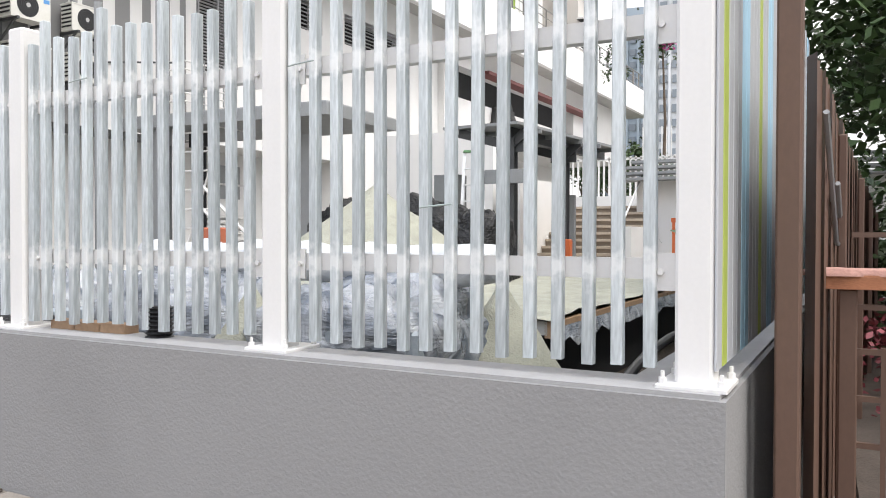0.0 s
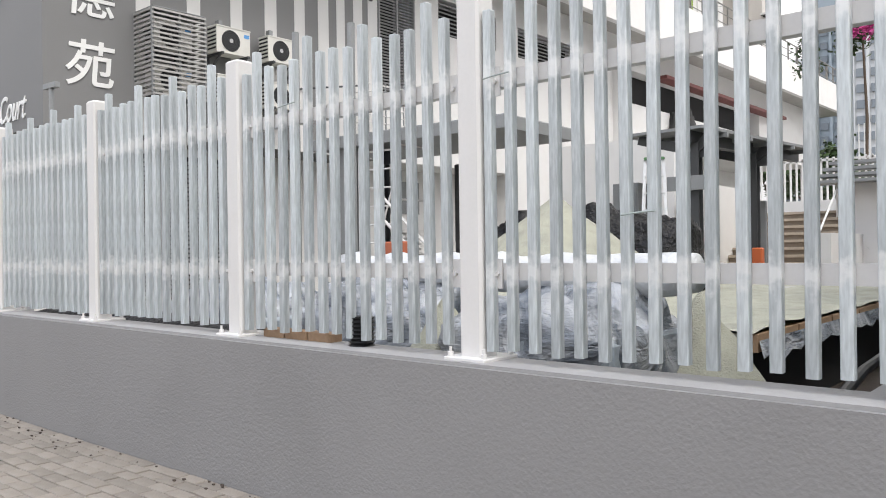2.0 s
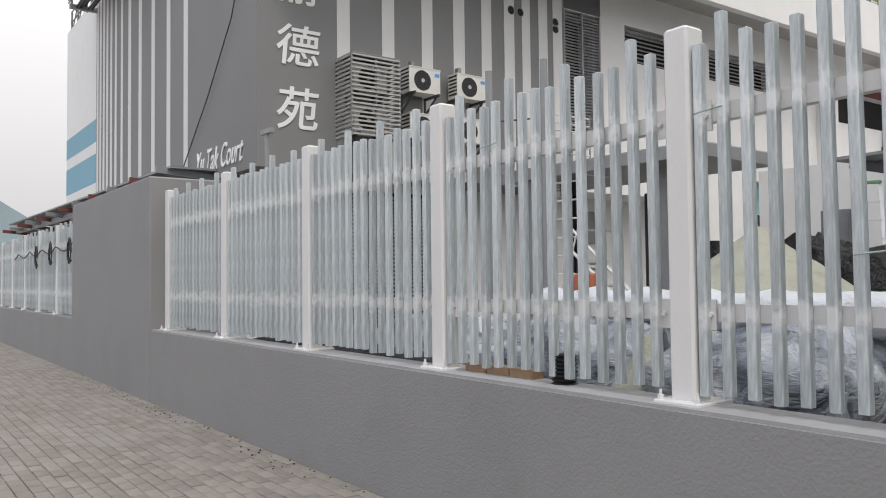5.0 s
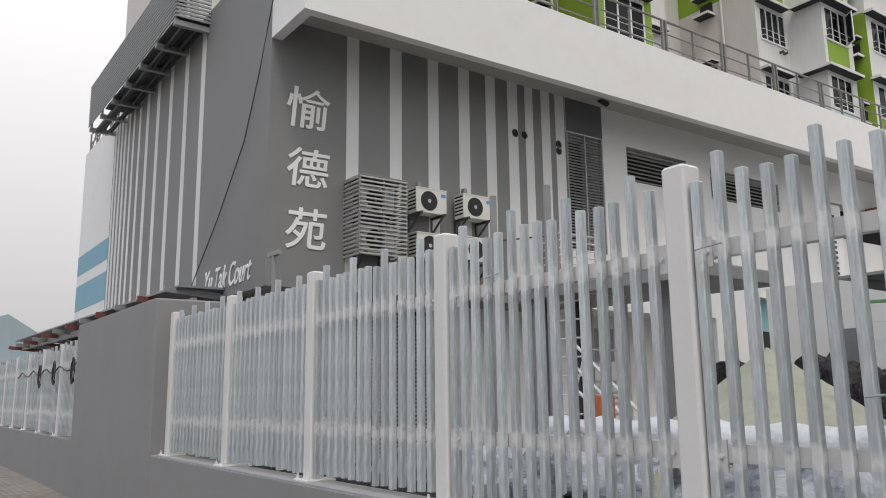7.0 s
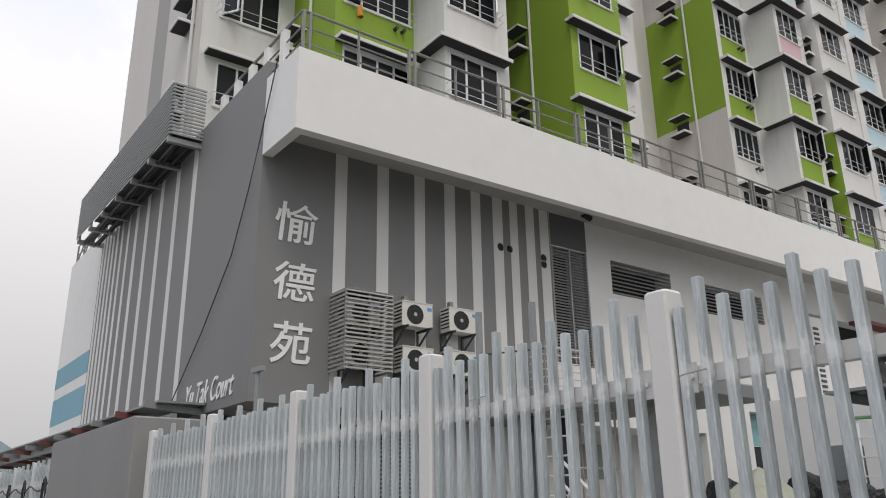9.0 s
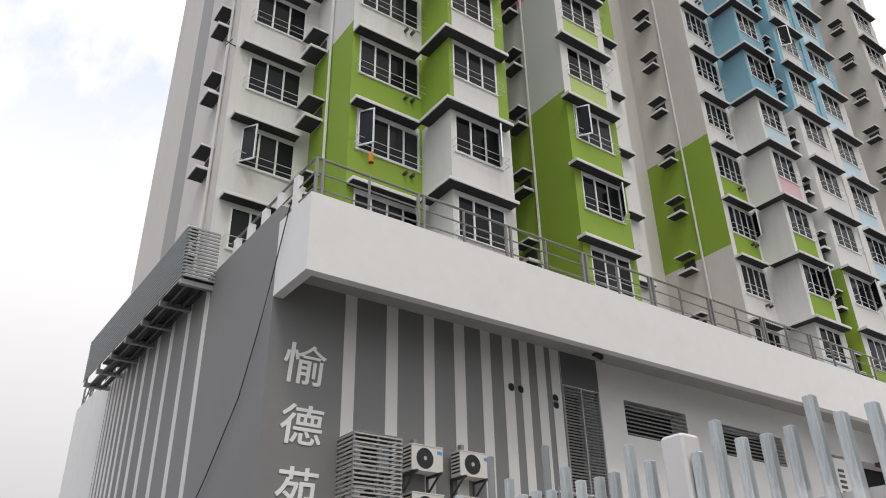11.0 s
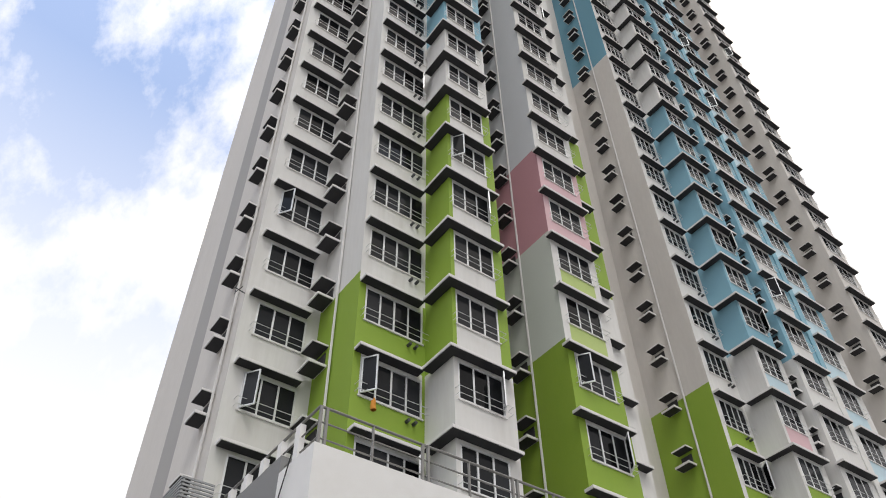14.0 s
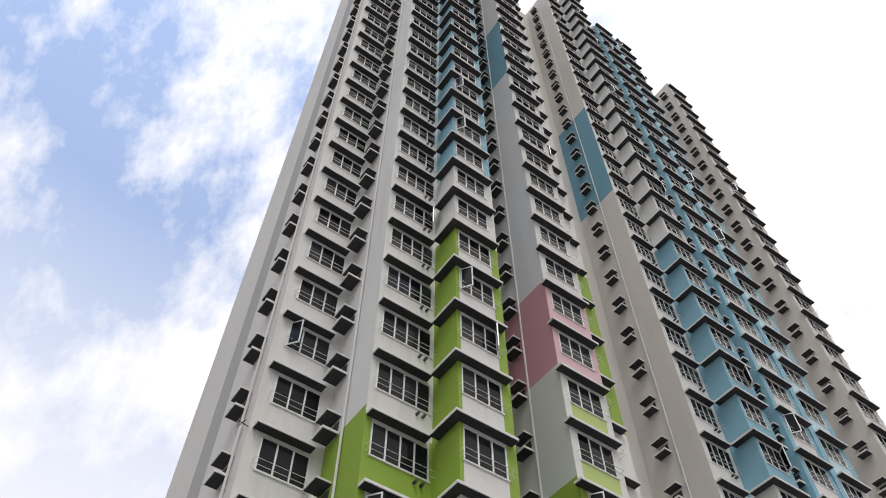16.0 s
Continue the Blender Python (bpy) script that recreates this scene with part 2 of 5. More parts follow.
REDLEAF = mat("red_leaf", (0.16, 0.025, 0.035), 0.6, spots=0.3, rand=0.4)


def glass(name, tint, rough=0.04):
    m = bpy.data.materials.new(name)
    m.use_nodes = True
    n, l = m.node_tree.nodes, m.node_tree.links
    p = n["Principled BSDF"]
    tc, a, r = n.new("ShaderNodeTexCoord"), n.new("ShaderNodeTexNoise"), n.new("ShaderNodeMapRange")
    a.inputs["Scale"].default_value = 0.8
    oi = n.new("ShaderNodeObjectInfo")
    l.new(tc.outputs["Object"], a.inputs["Vector"])
    r.inputs["To Min"].default_value, r.inputs["To Max"].default_value = 0.35, 2.2
    l.new(oi.outputs["Random"], r.inputs["Value"])
    mx = n.new("ShaderNodeMix")
    mx.data_type, mx.blend_type = "RGBA", "MULTIPLY"
    mx.inputs[0].default_value = 1
    mx.inputs[6].default_value = (*tint, 1)
    l.new(r.outputs[0], mx.inputs[7])
    l.new(mx.outputs[2], p.inputs["Base Color"])
    p.inputs["Roughness"].default_value = rough
    p.inputs["IOR"].default_value = 1.33
    p.inputs["Specular IOR Level"].default_value = 0.15
    return m


GLASS = glass("window_glass", (0.017, 0.018, 0.020))


def film_mat():
    """Crumpled clear plastic sheeting over grey goods."""
    m = bpy.data.materials.new("plastic_sheeting")
    m.use_nodes = True
    n, l = m.node_tree.nodes, m.node_tree.links
    p = n["Principled BSDF"]
    tc = n.new("ShaderNodeTexCoord")
    a, v = n.new("ShaderNodeTexNoise"), n.new("ShaderNodeTexVoronoi")
    a.inputs["Scale"].default_value, a.inputs["Detail"].default_value, a.inputs["Distortion"].default_value = 2.6, 7, 1.2
    v.inputs["Scale"].default_value = 3.0
    l.new(tc.outputs["Object"], a.inputs["Vector"])
    l.new(a.outputs["Color"], v.inputs["Vector"])
    rp = n.new("ShaderNodeValToRGB")
    rp.color_ramp.elements[0].position, rp.color_ramp.elements[0].color = 0.40, (0.13, 0.15, 0.18, 1)
    rp.color_ramp.elements[1].position, rp.color_ramp.elements[1].color = 0.64, (0.46, 0.48, 0.51, 1)
    l.new(a.outputs["Fac"], rp.inputs["Fac"])
    l.new(rp.outputs["Color"], p.inputs["Base Color"])
    bp = n.new("ShaderNodeBump")
    bp.inputs["Strength"].default_value, bp.inputs["Distance"].default_value = 0.8, 0.04
    l.new(v.outputs["Distance"], bp.inputs["Height"])
    fine, mp = n.new("ShaderNodeTexNoise"), n.new("ShaderNodeMapping")
    mp.inputs["Scale"].default_value, mp.inputs["Rotation"].default_value = (4.0, 4.0, 22.0), (0.5, 0.25, 0.0)
    fine.inputs["Scale"].default_value, fine.inputs["Detail"].default_value, fine.inputs["Distortion"].default_value = 1.6, 6, 1.0
    l.new(tc.outputs["Object"], mp.inputs["Vector"])
    l.new(mp.outputs["Vector"], fine.inputs["Vector"])
    b2 = n.new("ShaderNodeBump")
    b2.inputs["Strength"].default_value, b2.inputs["Distance"].default_value = 0.7, 0.02
    l.new(fine.outputs["Fac"], b2.inputs["Height"])
    l.new(bp.outputs["Normal"], b2.inputs["Normal"])
    l.new(b2.outputs["Normal"], p.inputs["Normal"])
    p.inputs["Roughness"].default_value = 0.2
    return m


FILM = film_mat()


# ---- mesh tools ----
class MB:
    """Collects vertices and faces of one mesh, with a material slot per face."""

    def __init__(self):
        self.v, self.f, self.m = [], [], []

    def quad(self, a, b, c, d, m=0):
        i = len(self.v)
        self.v += [tuple(a), tuple(b), tuple(c), tuple(d)]
        self.f.append((i, i + 1, i + 2, i + 3))
        self.m.append(m)
        return self

    def box(self, x0, x1, y0, y1, z0, z1, m=0):
        i = len(self.v)
        self.v += [(x0, y0, z0), (x1, y0, z0), (x1, y1, z0), (x0, y1, z0), (x0, y0, z1), (x1, y0, z1), (x1, y1, z1), (x0, y1, z1)]
        self.f += [tuple(i + k for k in q) for q in ((0, 3, 2, 1), (4, 5, 6, 7), (0, 1, 5, 4), (1, 2, 6, 5), (2, 3, 7, 6), (3, 0, 4, 7))]
        self.m += [m] * 6
        return self

    def prism(self, outline, z0, z1, m=0, c=0.0):
        """Upright prism over an outline (counter-clockwise), with its top edge chamfered by c."""
        n, i = len(outline), len(self.v)
        cx, cy = sum(p[0] for p in outline) / n, sum(p[1] for p in outline) / n
        rings = [(1.0, z0), (1.0, z1 - c)] + ([(None, z1)] if c else [])
        for s, z in rings:
            for x, y in outline:
                if s is None:
                    d = math.hypot(x - cx, y - cy)
                    k = max(0.0, 1 - c / d)
                    self.v.append((cx + (x - cx) * k, cy + (y - cy) * k, z))
                else:
                    self.v.append((x, y, z))
        for r in range(len(rings) - 1):
            for k in range(n):
                a, b = i + r * n + k, i + r * n + (k + 1) % n
                self.f.append((a, b, b + n, a + n))
                self.m.append(m)
        top = i + (len(rings) - 1) * n
        self.f += [tuple(range(top, top + n)), tuple(range(i + n - 1, i - 1, -1))]
        self.m += [m, m]
        return self

    def cbox(self, x0, x1, y0, y1, z0, z1, c=0.006, m=0):
        """Upright box with chamfered corners and top."""
        o = [(x0 + c, y0), (x1 - c, y0), (x1, y0 + c), (x1, y1 - c), (x1 - c, y1), (x0 + c, y1), (x0, y1 - c), (x0, y0 + c)]
        return self.prism(o, z0, z1, m, c)

    def tube(self, path, r, sides=8, m=0, ends=True):
        """Round bar along a path."""
        i, n = len(self.v), len(path)
        pts = [Vector(p) for p in path]
        for k, p in enumerate(pts):
            d = (pts[min(k + 1, n - 1)] - pts[max(k - 1, 0)]).normalized()
            up = Vector((0, 0, 1)) if abs(d.z) < 0.9 else Vector((1, 0, 0))
            s = d.cross(up).normalized()
            u = s.cross(d)
            rr = r[k] if isinstance(r, (list, tuple)) else r
            for j in range(sides):
                a = 2 * math.pi * j / sides
                self.v.append(tuple(p + (s * math.cos(a) + u * math.sin(a)) * rr))
        for k in range(n - 1):
            for j in range(sides):
                a, b = i + k * sides + j, i + k * sides + (j + 1) % sides
                self.f.append((a, a + sides, b + sides, b))
                self.m.append(m)
        if ends:
            self.f += [tuple(range(i, i + sides)), tuple(range(i + n * sides - 1, i + (n - 1) * sides - 1, -1))]
            self.m += [m, m]
        return self

    def bar(self, a, b, w, h, m=0):
        """Rectangular bar from a to b, w wide and h high."""
        a, b = Vector(a), Vector(b)
        d = (b - a).normalized()
        up = Vector((0, 0, 1)) if abs(d.z) < 0.95 else Vector((0, 1, 0))
        s = d.cross(up).normalized() * (w / 2)
        u = s.cross(d).normalized() * (h / 2)
        i = len(self.v)
        for p in (a, b):
            self.v += [tuple(p - s - u), tuple(p + s - u), tuple(p + s + u), tuple(p - s + u)]
        self.f += [tuple(i + k for k in q) for q in ((0, 1, 2, 3), (7, 6, 5, 4), (0, 4, 5, 1), (1, 5, 6, 2), (2, 6, 7, 3), (3, 7, 4, 0))]
        self.m += [m] * 6
        return self

    def data(self, name, mats, smooth=False):
        me = bpy.data.meshes.new(name)
        me.from_pydata(self.v, [], self.f)
        for x in mats if isinstance(mats, (list, tuple)) else [mats]:
            me.materials.append(x)
        me.polygons.foreach_set("material_index", self.m)
        if smooth:
            me.polygons.foreach_set("use_smooth", [True] * len(me.polygons))
        me.update()
        return me


def put(name, mb, mats, parent=None, label="", category="", group="", kind="", at=None, smooth=False):
    """One mesh object of its own, under a parent or at top level."""
    ob = new(name, mb if isinstance(mb, bpy.types.Mesh) else mb.data(name, mats, smooth))
    if parent is not None:
        ob.parent = parent
    if at is not None:
        ob.matrix_basis = at
    return tagged(ob, label, category, group, kind)


def thing(name, label, category, group="", at=None, kind=""):
    ob = new(name)
    ob.empty_display_size = 0.1
    if at is not None:
        ob.matrix_basis = at
    return tagged(ob, label, category, group, kind)


GZ = 0.15                                  # pavement level
FENCE = pose(0, 0, 0, 0, 0, -2.6)          # the street line against the building's axes
BAY = 1.8

# ---- ground ----
g = MB()
g.quad((-900, -900, GZ - 0.03), (900, -900, GZ - 0.03), (900, 1500, GZ - 0.03), (-900, 1500, GZ - 0.03))
put("ground", g, YARD, label="grey concrete ground under the whole site", category="ground", kind="structure")
hl = MB()
prof = [(-260, 40), (-215, 62), (-180, 50), (-150, 66), (-110, 40), (-60, 55), (-20, 30)]
for i in range(len(prof) - 1):
    (a, h0), (b, h1) = prof[i], prof[i + 1]
    hl.quad((-520, a + 150, -1), (-520, b + 150, -1), (-560, b + 150, h1), (-560, a + 150, h0))
    hl.quad((-560, a + 150, h0), (-560, b + 150, h1), (-640, b + 150, -1), (-640, a + 150, -1))
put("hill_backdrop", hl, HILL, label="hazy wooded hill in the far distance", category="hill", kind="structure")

# ---- street wall ----
WF, WB, WT = -0.11, 0.17, 1.0
sw = MB()
sw.box(-9.25, 0.12, WF, WB, GZ - 0.2, WT - 0.012)
sw.box(-0.23, 0.12, WB, 13.0, GZ - 0.2, WT - 0.012)
street_wall = put("wall_street", sw, GREYW, at=FENCE, label="low grey textured rendered boundary wall", category="wall", kind="structure")
cp = MB()
cp.prism([(-9.25, WF + 0.022), (0.098, WF + 0.022), (0.098, 13.0), (-0.234, 13.0), (-0.234, WB + 0.004), (-9.25, WB + 0.004)], WT - 0.012, WT + 0.004, 0)
put("coping", cp, CAPW, parent=street_wall, label="pale smooth painted wall top")
blk = MB()
blk.cbox(-13.6, -9.26, WF - 0.01, 0.75, GZ - 0.2, 2.83, 0.02)
put("wall_pier", blk, GREYW, at=FENCE, label="tall grey rendered wall block between fence runs", category="wall", kind="structure")
lw = MB()
lw.box(-34, -13.61, WF, WB, GZ - 0.2, 1.0)
put("wall_street_far", lw, GREYW, at=FENCE, label="low grey rendered wall beyond the tall block", category="wall", kind="structure")


# ---- steel fence ----
def post_mesh(top):
    m = MB()
    m.cbox(-0.063, 0.063, 0.0, 0.125, WT + 0.012, top, 0.012)
    return m.data("post", POSTW)


def plate_mesh():
    m = MB()
    m.cbox(-0.116, 0.116, -0.05, 0.2, WT + 0.002, WT + 0.018, 0.004)
    for x in (-0.095, 0.095):
        for y in (-0.025, 0.175):
            m.prism([(x + 0.014 * math.cos(a * math.pi / 3), y + 0.014 * math.sin(a * math.pi / 3)) for a in range(6)], WT + 0.018, WT + 0.038)
            m.prism([(x + 0.007 * math.cos(a * math.pi / 3), y + 0.007 * math.sin(a * math.pi / 3)) for a in range(6)], WT + 0.038, WT + 0.06)
    return m.data("base_plate", POSTW)


def bracket_mesh():
    m = MB()
    m.box(0.063, 0.143, 0.052, 0.062, -0.075, 0.055)
    m.box(0.063, 0.073, 0.05, 0.12, -0.075, 0.055)
    for z in (-0.01,):
        m.tube([(0.12, 0.052, z), (0.12, 0.038, z)], 0.012, 6)
    return m.data("bracket", POSTW)


SLAT_Z = 1.052


def slat_mesh(top):
    """A square steel tube with capped end."""
    m = MB()
    m.cbox(-0.021, 0.021, 0.0, 0.042, 0.0, top - SLAT_Z, 0.004)
    return m.data("slat", GALV)


POST_TOP = 2.64
RAIL_LO, RAIL_HI = 1.397, 2.245
PMESH, PLATE, BRACK, SLAT, SLAT_TALL = post_mesh(POST_TOP), plate_mesh(), bracket_mesh(), slat_mesh(2.556), slat_mesh(2.655)
fence = thing("steel_fence", "white steel posts and rails with galvanised tubes on a wall", "fence", at=FENCE)
rng = random.Random(4)


def fence_bay(parent, x1, n_slats, seed, bay=BAY, nearest=True):
    """Rails and tubes between the post at x1 and the next one to its left."""
    r = random.Random(seed)
    for z in (RAIL_LO, RAIL_HI):
        m = MB()
        m.box(x1 - bay + 0.063, x1 - 0.063, 0.062, 0.112, z - 0.037, z + 0.037)
        put("rail", m, POSTW, parent)
        for px, sx in ((x1 - bay, 1), (x1, -1)):
            b = put("bracket", BRACK, None, parent)
            b.matrix_basis = Matrix.Translation((px, 0, z)) @ Matrix.Diagonal((sx, 1, 1, 1))
    for i in range(n_slats):
        x = x1 - 0.155 - 0.1105 * i
        s = put("slat", SLAT_TALL if i % 4 == 1 else SLAT, None, parent)
        s.matrix_basis = pose(x + r.uniform(-0.004, 0.004), 0.018, SLAT_Z + r.uniform(-0.012, 0.012), r.uniform(-0.15, 0.15), r.uniform(-0.3, 0.3), r.uniform(-2, 2))


for i in range(6):
    x = -BAY * i
    p = put("post", PMESH, None, fence, "white square steel post")
    p.matrix_basis = Matrix.Translation((x, 0, 0))
    q = put("base_plate", PLATE, None, fence)
    q.matrix_basis = Matrix.Translation((x, 0, 0))
    if i < 5:
        fence_bay(fence, x, 15, i)

ffence = thing("steel_fence", "white post and galvanised tube fence beyond the wall block", "fence", at=FENCE)
for i in range(8):
    x = -13.8 - BAY * i
    for nm, me in (("post", PMESH), ("base_plate", PLATE)):
        o = put(nm, me, None, ffence)
        o.matrix_basis = Matrix.Translation((x, 0, 0))
    if i < 7:
        fence_bay(ffence, x, 15, i + 7)

# side run with painted tubes
side = thing("painted_side_fence", "fence run of closely set grey, green and blue painted slats", "fence", at=FENCE)
SGREY = mat("side_grey", (0.42, 0.43, 0.45), 0.5, spots=0.05, stretch_z=0.4)
SGREEN = mat("side_lime", (0.37, 0.44, 0.09), 0.5, spots=0.05, stretch_z=0.4)
SBLUE = mat("side_sky_blue", (0.36, 0.56, 0.70), 0.5, spots=0.05, stretch_z=0.4)
smesh = {}
for nm, mt in (("g", SGREY), ("n", SGREEN), ("b", SBLUE)):
    m = MB()
    m.cbox(0.0, 0.01, -0.048, 0.048, 0, 1, 0.003)
    smesh[nm] = m.data("slat", mt)
order = "gngggbbgggnggbbg" * 6
for i in range(88):
    o = put("slat", smesh[order[i]], None, side)
    o.matrix_basis = Matrix.Translation((0.065, 0.052 + i * 0.11, 1.066)) @ Matrix.Diagonal((1, 1, 1.75 + 0.3 * rng.random(), 1))
for z in (RAIL_LO, RAIL_HI):
    m = MB()
    m.box(0.0, 0.063, 0.13, 10.0, z - 0.05, z + 0.05)
    put("rail", m, POSTW, side)

# ---- podium ----
XW, YB, ZS, XP, ZP = -12.0, 3.0, 7.97, -10.65, 9.56
ZC = 9.20                                   # ceiling of the hollow behind the parapet
Y_END = 42.0
BLD = pose(-12, 3, 0, 0, 0, -3.0) @ pose(12, -3, 0)   # turn of the building about its street corner
pod = thing("podium_building", "grey and white striped podium block with a deep white overhanging parapet", "building", at=BLD)


def wall_x(x, y0, y1, z0, z1, holes, m, slot=0, depth=0.3):
    """Wall facing +x in the plane x, with rectangular holes (y0, y1, z0, z1) that have reveals."""
    ys = sorted({y0, y1, *[h[0] for h in holes], *[h[1] for h in holes]})
    zs = sorted({z0, z1, *[h[2] for h in holes], *[h[3] for h in holes]})
    for i in range(len(ys) - 1):
        for j in range(len(zs) - 1):
            cy, cz = (ys[i] + ys[i + 1]) / 2, (zs[j] + zs[j + 1]) / 2
            if any(h[0] < cy < h[1] and h[2] < cz < h[3] for h in holes):
                continue
            m.quad((x, ys[i], zs[j]), (x, ys[i + 1], zs[j]), (x, ys[i + 1], zs[j + 1]), (x, ys[i], zs[j + 1]), slot)
    for a, b, c, d in holes:
        w = x - depth
        m.quad((x, a, c), (x, b, c), (w, b, c), (w, a, c), slot)
        m.quad((x, b, d), (x, a, d), (w, a, d), (w, b, d), slot)
        m.quad((x, a, d), (x, a, c), (w, a, c), (w, a, d), slot)
        m.quad((x, b, c), (x, b, d), (w, b, d), (w, b, c), slot)
    return m


ZB = 3.5                                    # underside of the striped upper storey at the corner
m = MB()
m.box(-23.9, XW, YB, 10.20, ZB, ZC)
m.box(-23.9, XW - 0.005, YB, 10.19, ZC, 9.95)
put("wall", m, MGREY, pod, "mid grey painted corner walls")
m = MB()
for a, b in ((4.52, 4.78), (5.47, 5.74), (6.37, 6.63), (7.14, 7.42), (7.86, 8.12), (8.47, 8.75), (8.97, 9.20), (9.45, 9.71), (9.88, 10.16)):
    put("stripe", MB().box(XW - 0.02, XW + 0.008, a, b, ZB, ZC - 0.01), LGREY, pod, "pale vertical painted stripe")
for x in (-15.62, -16.80, -17.98, -19.08, -20.05, -20.86, -21.50, -22.0, -22.45, -22.85, -23.25, -23.6):
    put("stripe", MB().box(x - 0.26 if x > -20.5 else x - 0.2, x, YB - 0.008, YB + 0.02, ZB, 9.9), LGREY, pod, "pale vertical painted stripe")
# white blue-banded end and ground floor behind
m = MB()
m.box(-28.2, -23.9, YB, 30, 0, 10.0)
put("wall", m, WHITE, pod, "off-white end wall")
m = MB()
m.box(-28.21, -23.9, YB - 0.006, YB + 0.02, 5.70, 6.36)
m.box(-28.21, -23.9, YB - 0.006, YB + 0.02, 4.5, 5.35)
put("band", m, BLUE, pod, "blue painted bands")
m = MB()
HOLES = [(10.22, 11.36, 4.80, 7.58), (12.23, 14.52, 6.71, 7.57), (15.50, 18.68, 6.71, 7.53), (21.03, 34.0, 6.3, 7.4)]
wall_x(XW, 10.20, 15.3, ZB, ZC, HOLES[:2], m, 0, 0.5)
wall_x(XW, 15.3, Y_END, 5.5, ZC, HOLES[2:], m, 0, 0.5)
wall_x(XW, 15.3, 24.6, ZB + 0.7, 5.5, [], m, 0, 0.5)
m.quad((XW - 1.2, YB + 0.3, 0), (XW - 1.2, 15.3, 0), (XW - 1.2, 15.3, ZB), (XW - 1.2, YB + 0.3, ZB))
m.quad((-21, YB + 1.2, 0), (XW - 1.2, YB + 1.2, 0), (XW - 1.2, YB + 1.2, ZB), (-21, YB + 1.2, ZB))
wall_x(XW, 15.3, 24.6, 0, ZB + 0.7, [(17.30, 20.70, 0.2, 4.16)], m, 0, 1.6)
m.quad((XW, 24.6, 0), (-16.0, 24.6, 0), (-16.0, 24.6, 5.5), (XW, 24.6, 5.5))
m.quad((-16.0, 24.6, 0), (-16.0, Y_END, 0), (-16.0, Y_END, 5.5), (-16.0, 24.6, 5.5))
m.quad((XW, 24.6, 5.5), (XW, Y_END, 5.5), (-16.0, Y_END, 5.5), (-16.0, 24.6, 5.5))
m.box(XW - 0.5, XW, Y_END - 0.6, Y_END - 0.01, 0, 5.5)
m.quad((XW, 10.21, ZB), (XW, 15.3, ZB), (XW - 1.2, 15.3, ZB), (XW - 1.2, 10.21, ZB))
m.quad((XW - 1.2, 15.3, 0), (XW, 15.3, 0), (XW, 15.3, ZB + 0.7), (XW - 1.2, 15.3, ZB + 0.7))
m.quad((XW, Y_END, 5.5), (-24, Y_END, 5.5), (-24, Y_END, ZP), (XW, Y_END, ZP))
put("wall", m, WHITE, pod, "white painted courtyard wall with openings")
# Boxes added behind the openings, coloured as unlit rooms.
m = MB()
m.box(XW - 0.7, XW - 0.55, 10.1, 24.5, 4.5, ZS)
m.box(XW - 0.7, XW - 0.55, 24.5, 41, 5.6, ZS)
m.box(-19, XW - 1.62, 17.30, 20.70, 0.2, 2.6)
put("room_backing", m, DARK, pod, "near-black backing standing in for unlit rooms behind the louvres")
m = MB()
m.box(XW - 0.40, XW - 0.32, 17.31, 19.40, 3.30, 4.15)
put("lobby_panel", m, mat("teal_panel", (0.20, 0.42, 0.46), 0.5, spots=0.05), pod, "teal lobby wall panel")
put("lobby_window", MB().box(XW - 0.40, XW - 0.34, 17.31, 19.40, 2.2, 3.28), GLASS, pod, "dark lobby window pane")
m = MB()
m.box(XW - 0.04, XW + 0.004, 10.21, 11.40, 7.60, ZC - 0.06)
put("panel", m, DGREY, pod, "dark grey panel over the louvre")


def louvre(parent, y0, y1, z0, z1, pitch=0.09, name="louvre"):
    me = MB()
    me.box(-0.03, 0.03, 0, y1 - y0, -0.012, 0.012)
    d = me.data("slat", LOUV)
    n = int((z1 - z0) / pitch)
    for i in range(n):
        o = put("slat", d, None, parent)
        o.matrix_basis = pose(XW - 0.03, y0, z0 + (i + 0.5) * pitch, 0, 35, 0)


lv = thing("wall_louvre", "tall dark grey metal ventilation louvre in the wall", "louvre", at=BLD)
a, b, c, d = HOLES[0]
louvre(lv, a + 0.02, b - 0.02, c, d, 0.07)
f = MB()
for yy in (a, (a + b) / 2, b):
    f.box(XW - 0.1, XW + 0.02, yy - 0.02, yy + 0.02, c, d)
put("louvre_frame", f, LOUV, lv)
for a, b, c, d in HOLES[1:3]:
    lv = thing("wall_louvre", "dark louvred opening with torn edges in a white wall", "louvre", at=BLD)
    louvre(lv, a + 0.02, b - 0.02, c, d, 0.1)

# parapet, terrace and soffit
m = MB()
PF = ZS + 0.28                              # the parapet's underside rises slightly along the courtyard
i0 = len(m.v)
m.box(XP - 0.2, XP, YB, Y_END, ZS, ZP)
for k in (2, 3):
    m.v[i0 + k] = (m.v[i0 + k][0], m.v[i0 + k][1], PF)
m.box(XW, XP - 0.2, YB, YB + 0.2, ZS, ZP)
m.box(XW, XP - 0.2, YB + 0.2, Y_END, ZC, ZC + 0.15)
put("parapet", m, WHITE, pod, "deep white parapet overhanging the wall")
# Soffit colour is set dark to deepen the shade in the hollow.
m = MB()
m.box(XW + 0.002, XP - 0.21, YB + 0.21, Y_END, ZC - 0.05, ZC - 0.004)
put("soffit", m, mat("shaded_soffit", (0.09, 0.088, 0.085), 0.8, spots=0.08), pod, "soffit under the overhang, coloured dark for its shade")
m = MB()
m.box(-28, XP - 0.25, YB + 0.25, 44, 8.4, 8.52)
put("roof", m, CONC, pod, "flat concrete podium roof terrace")

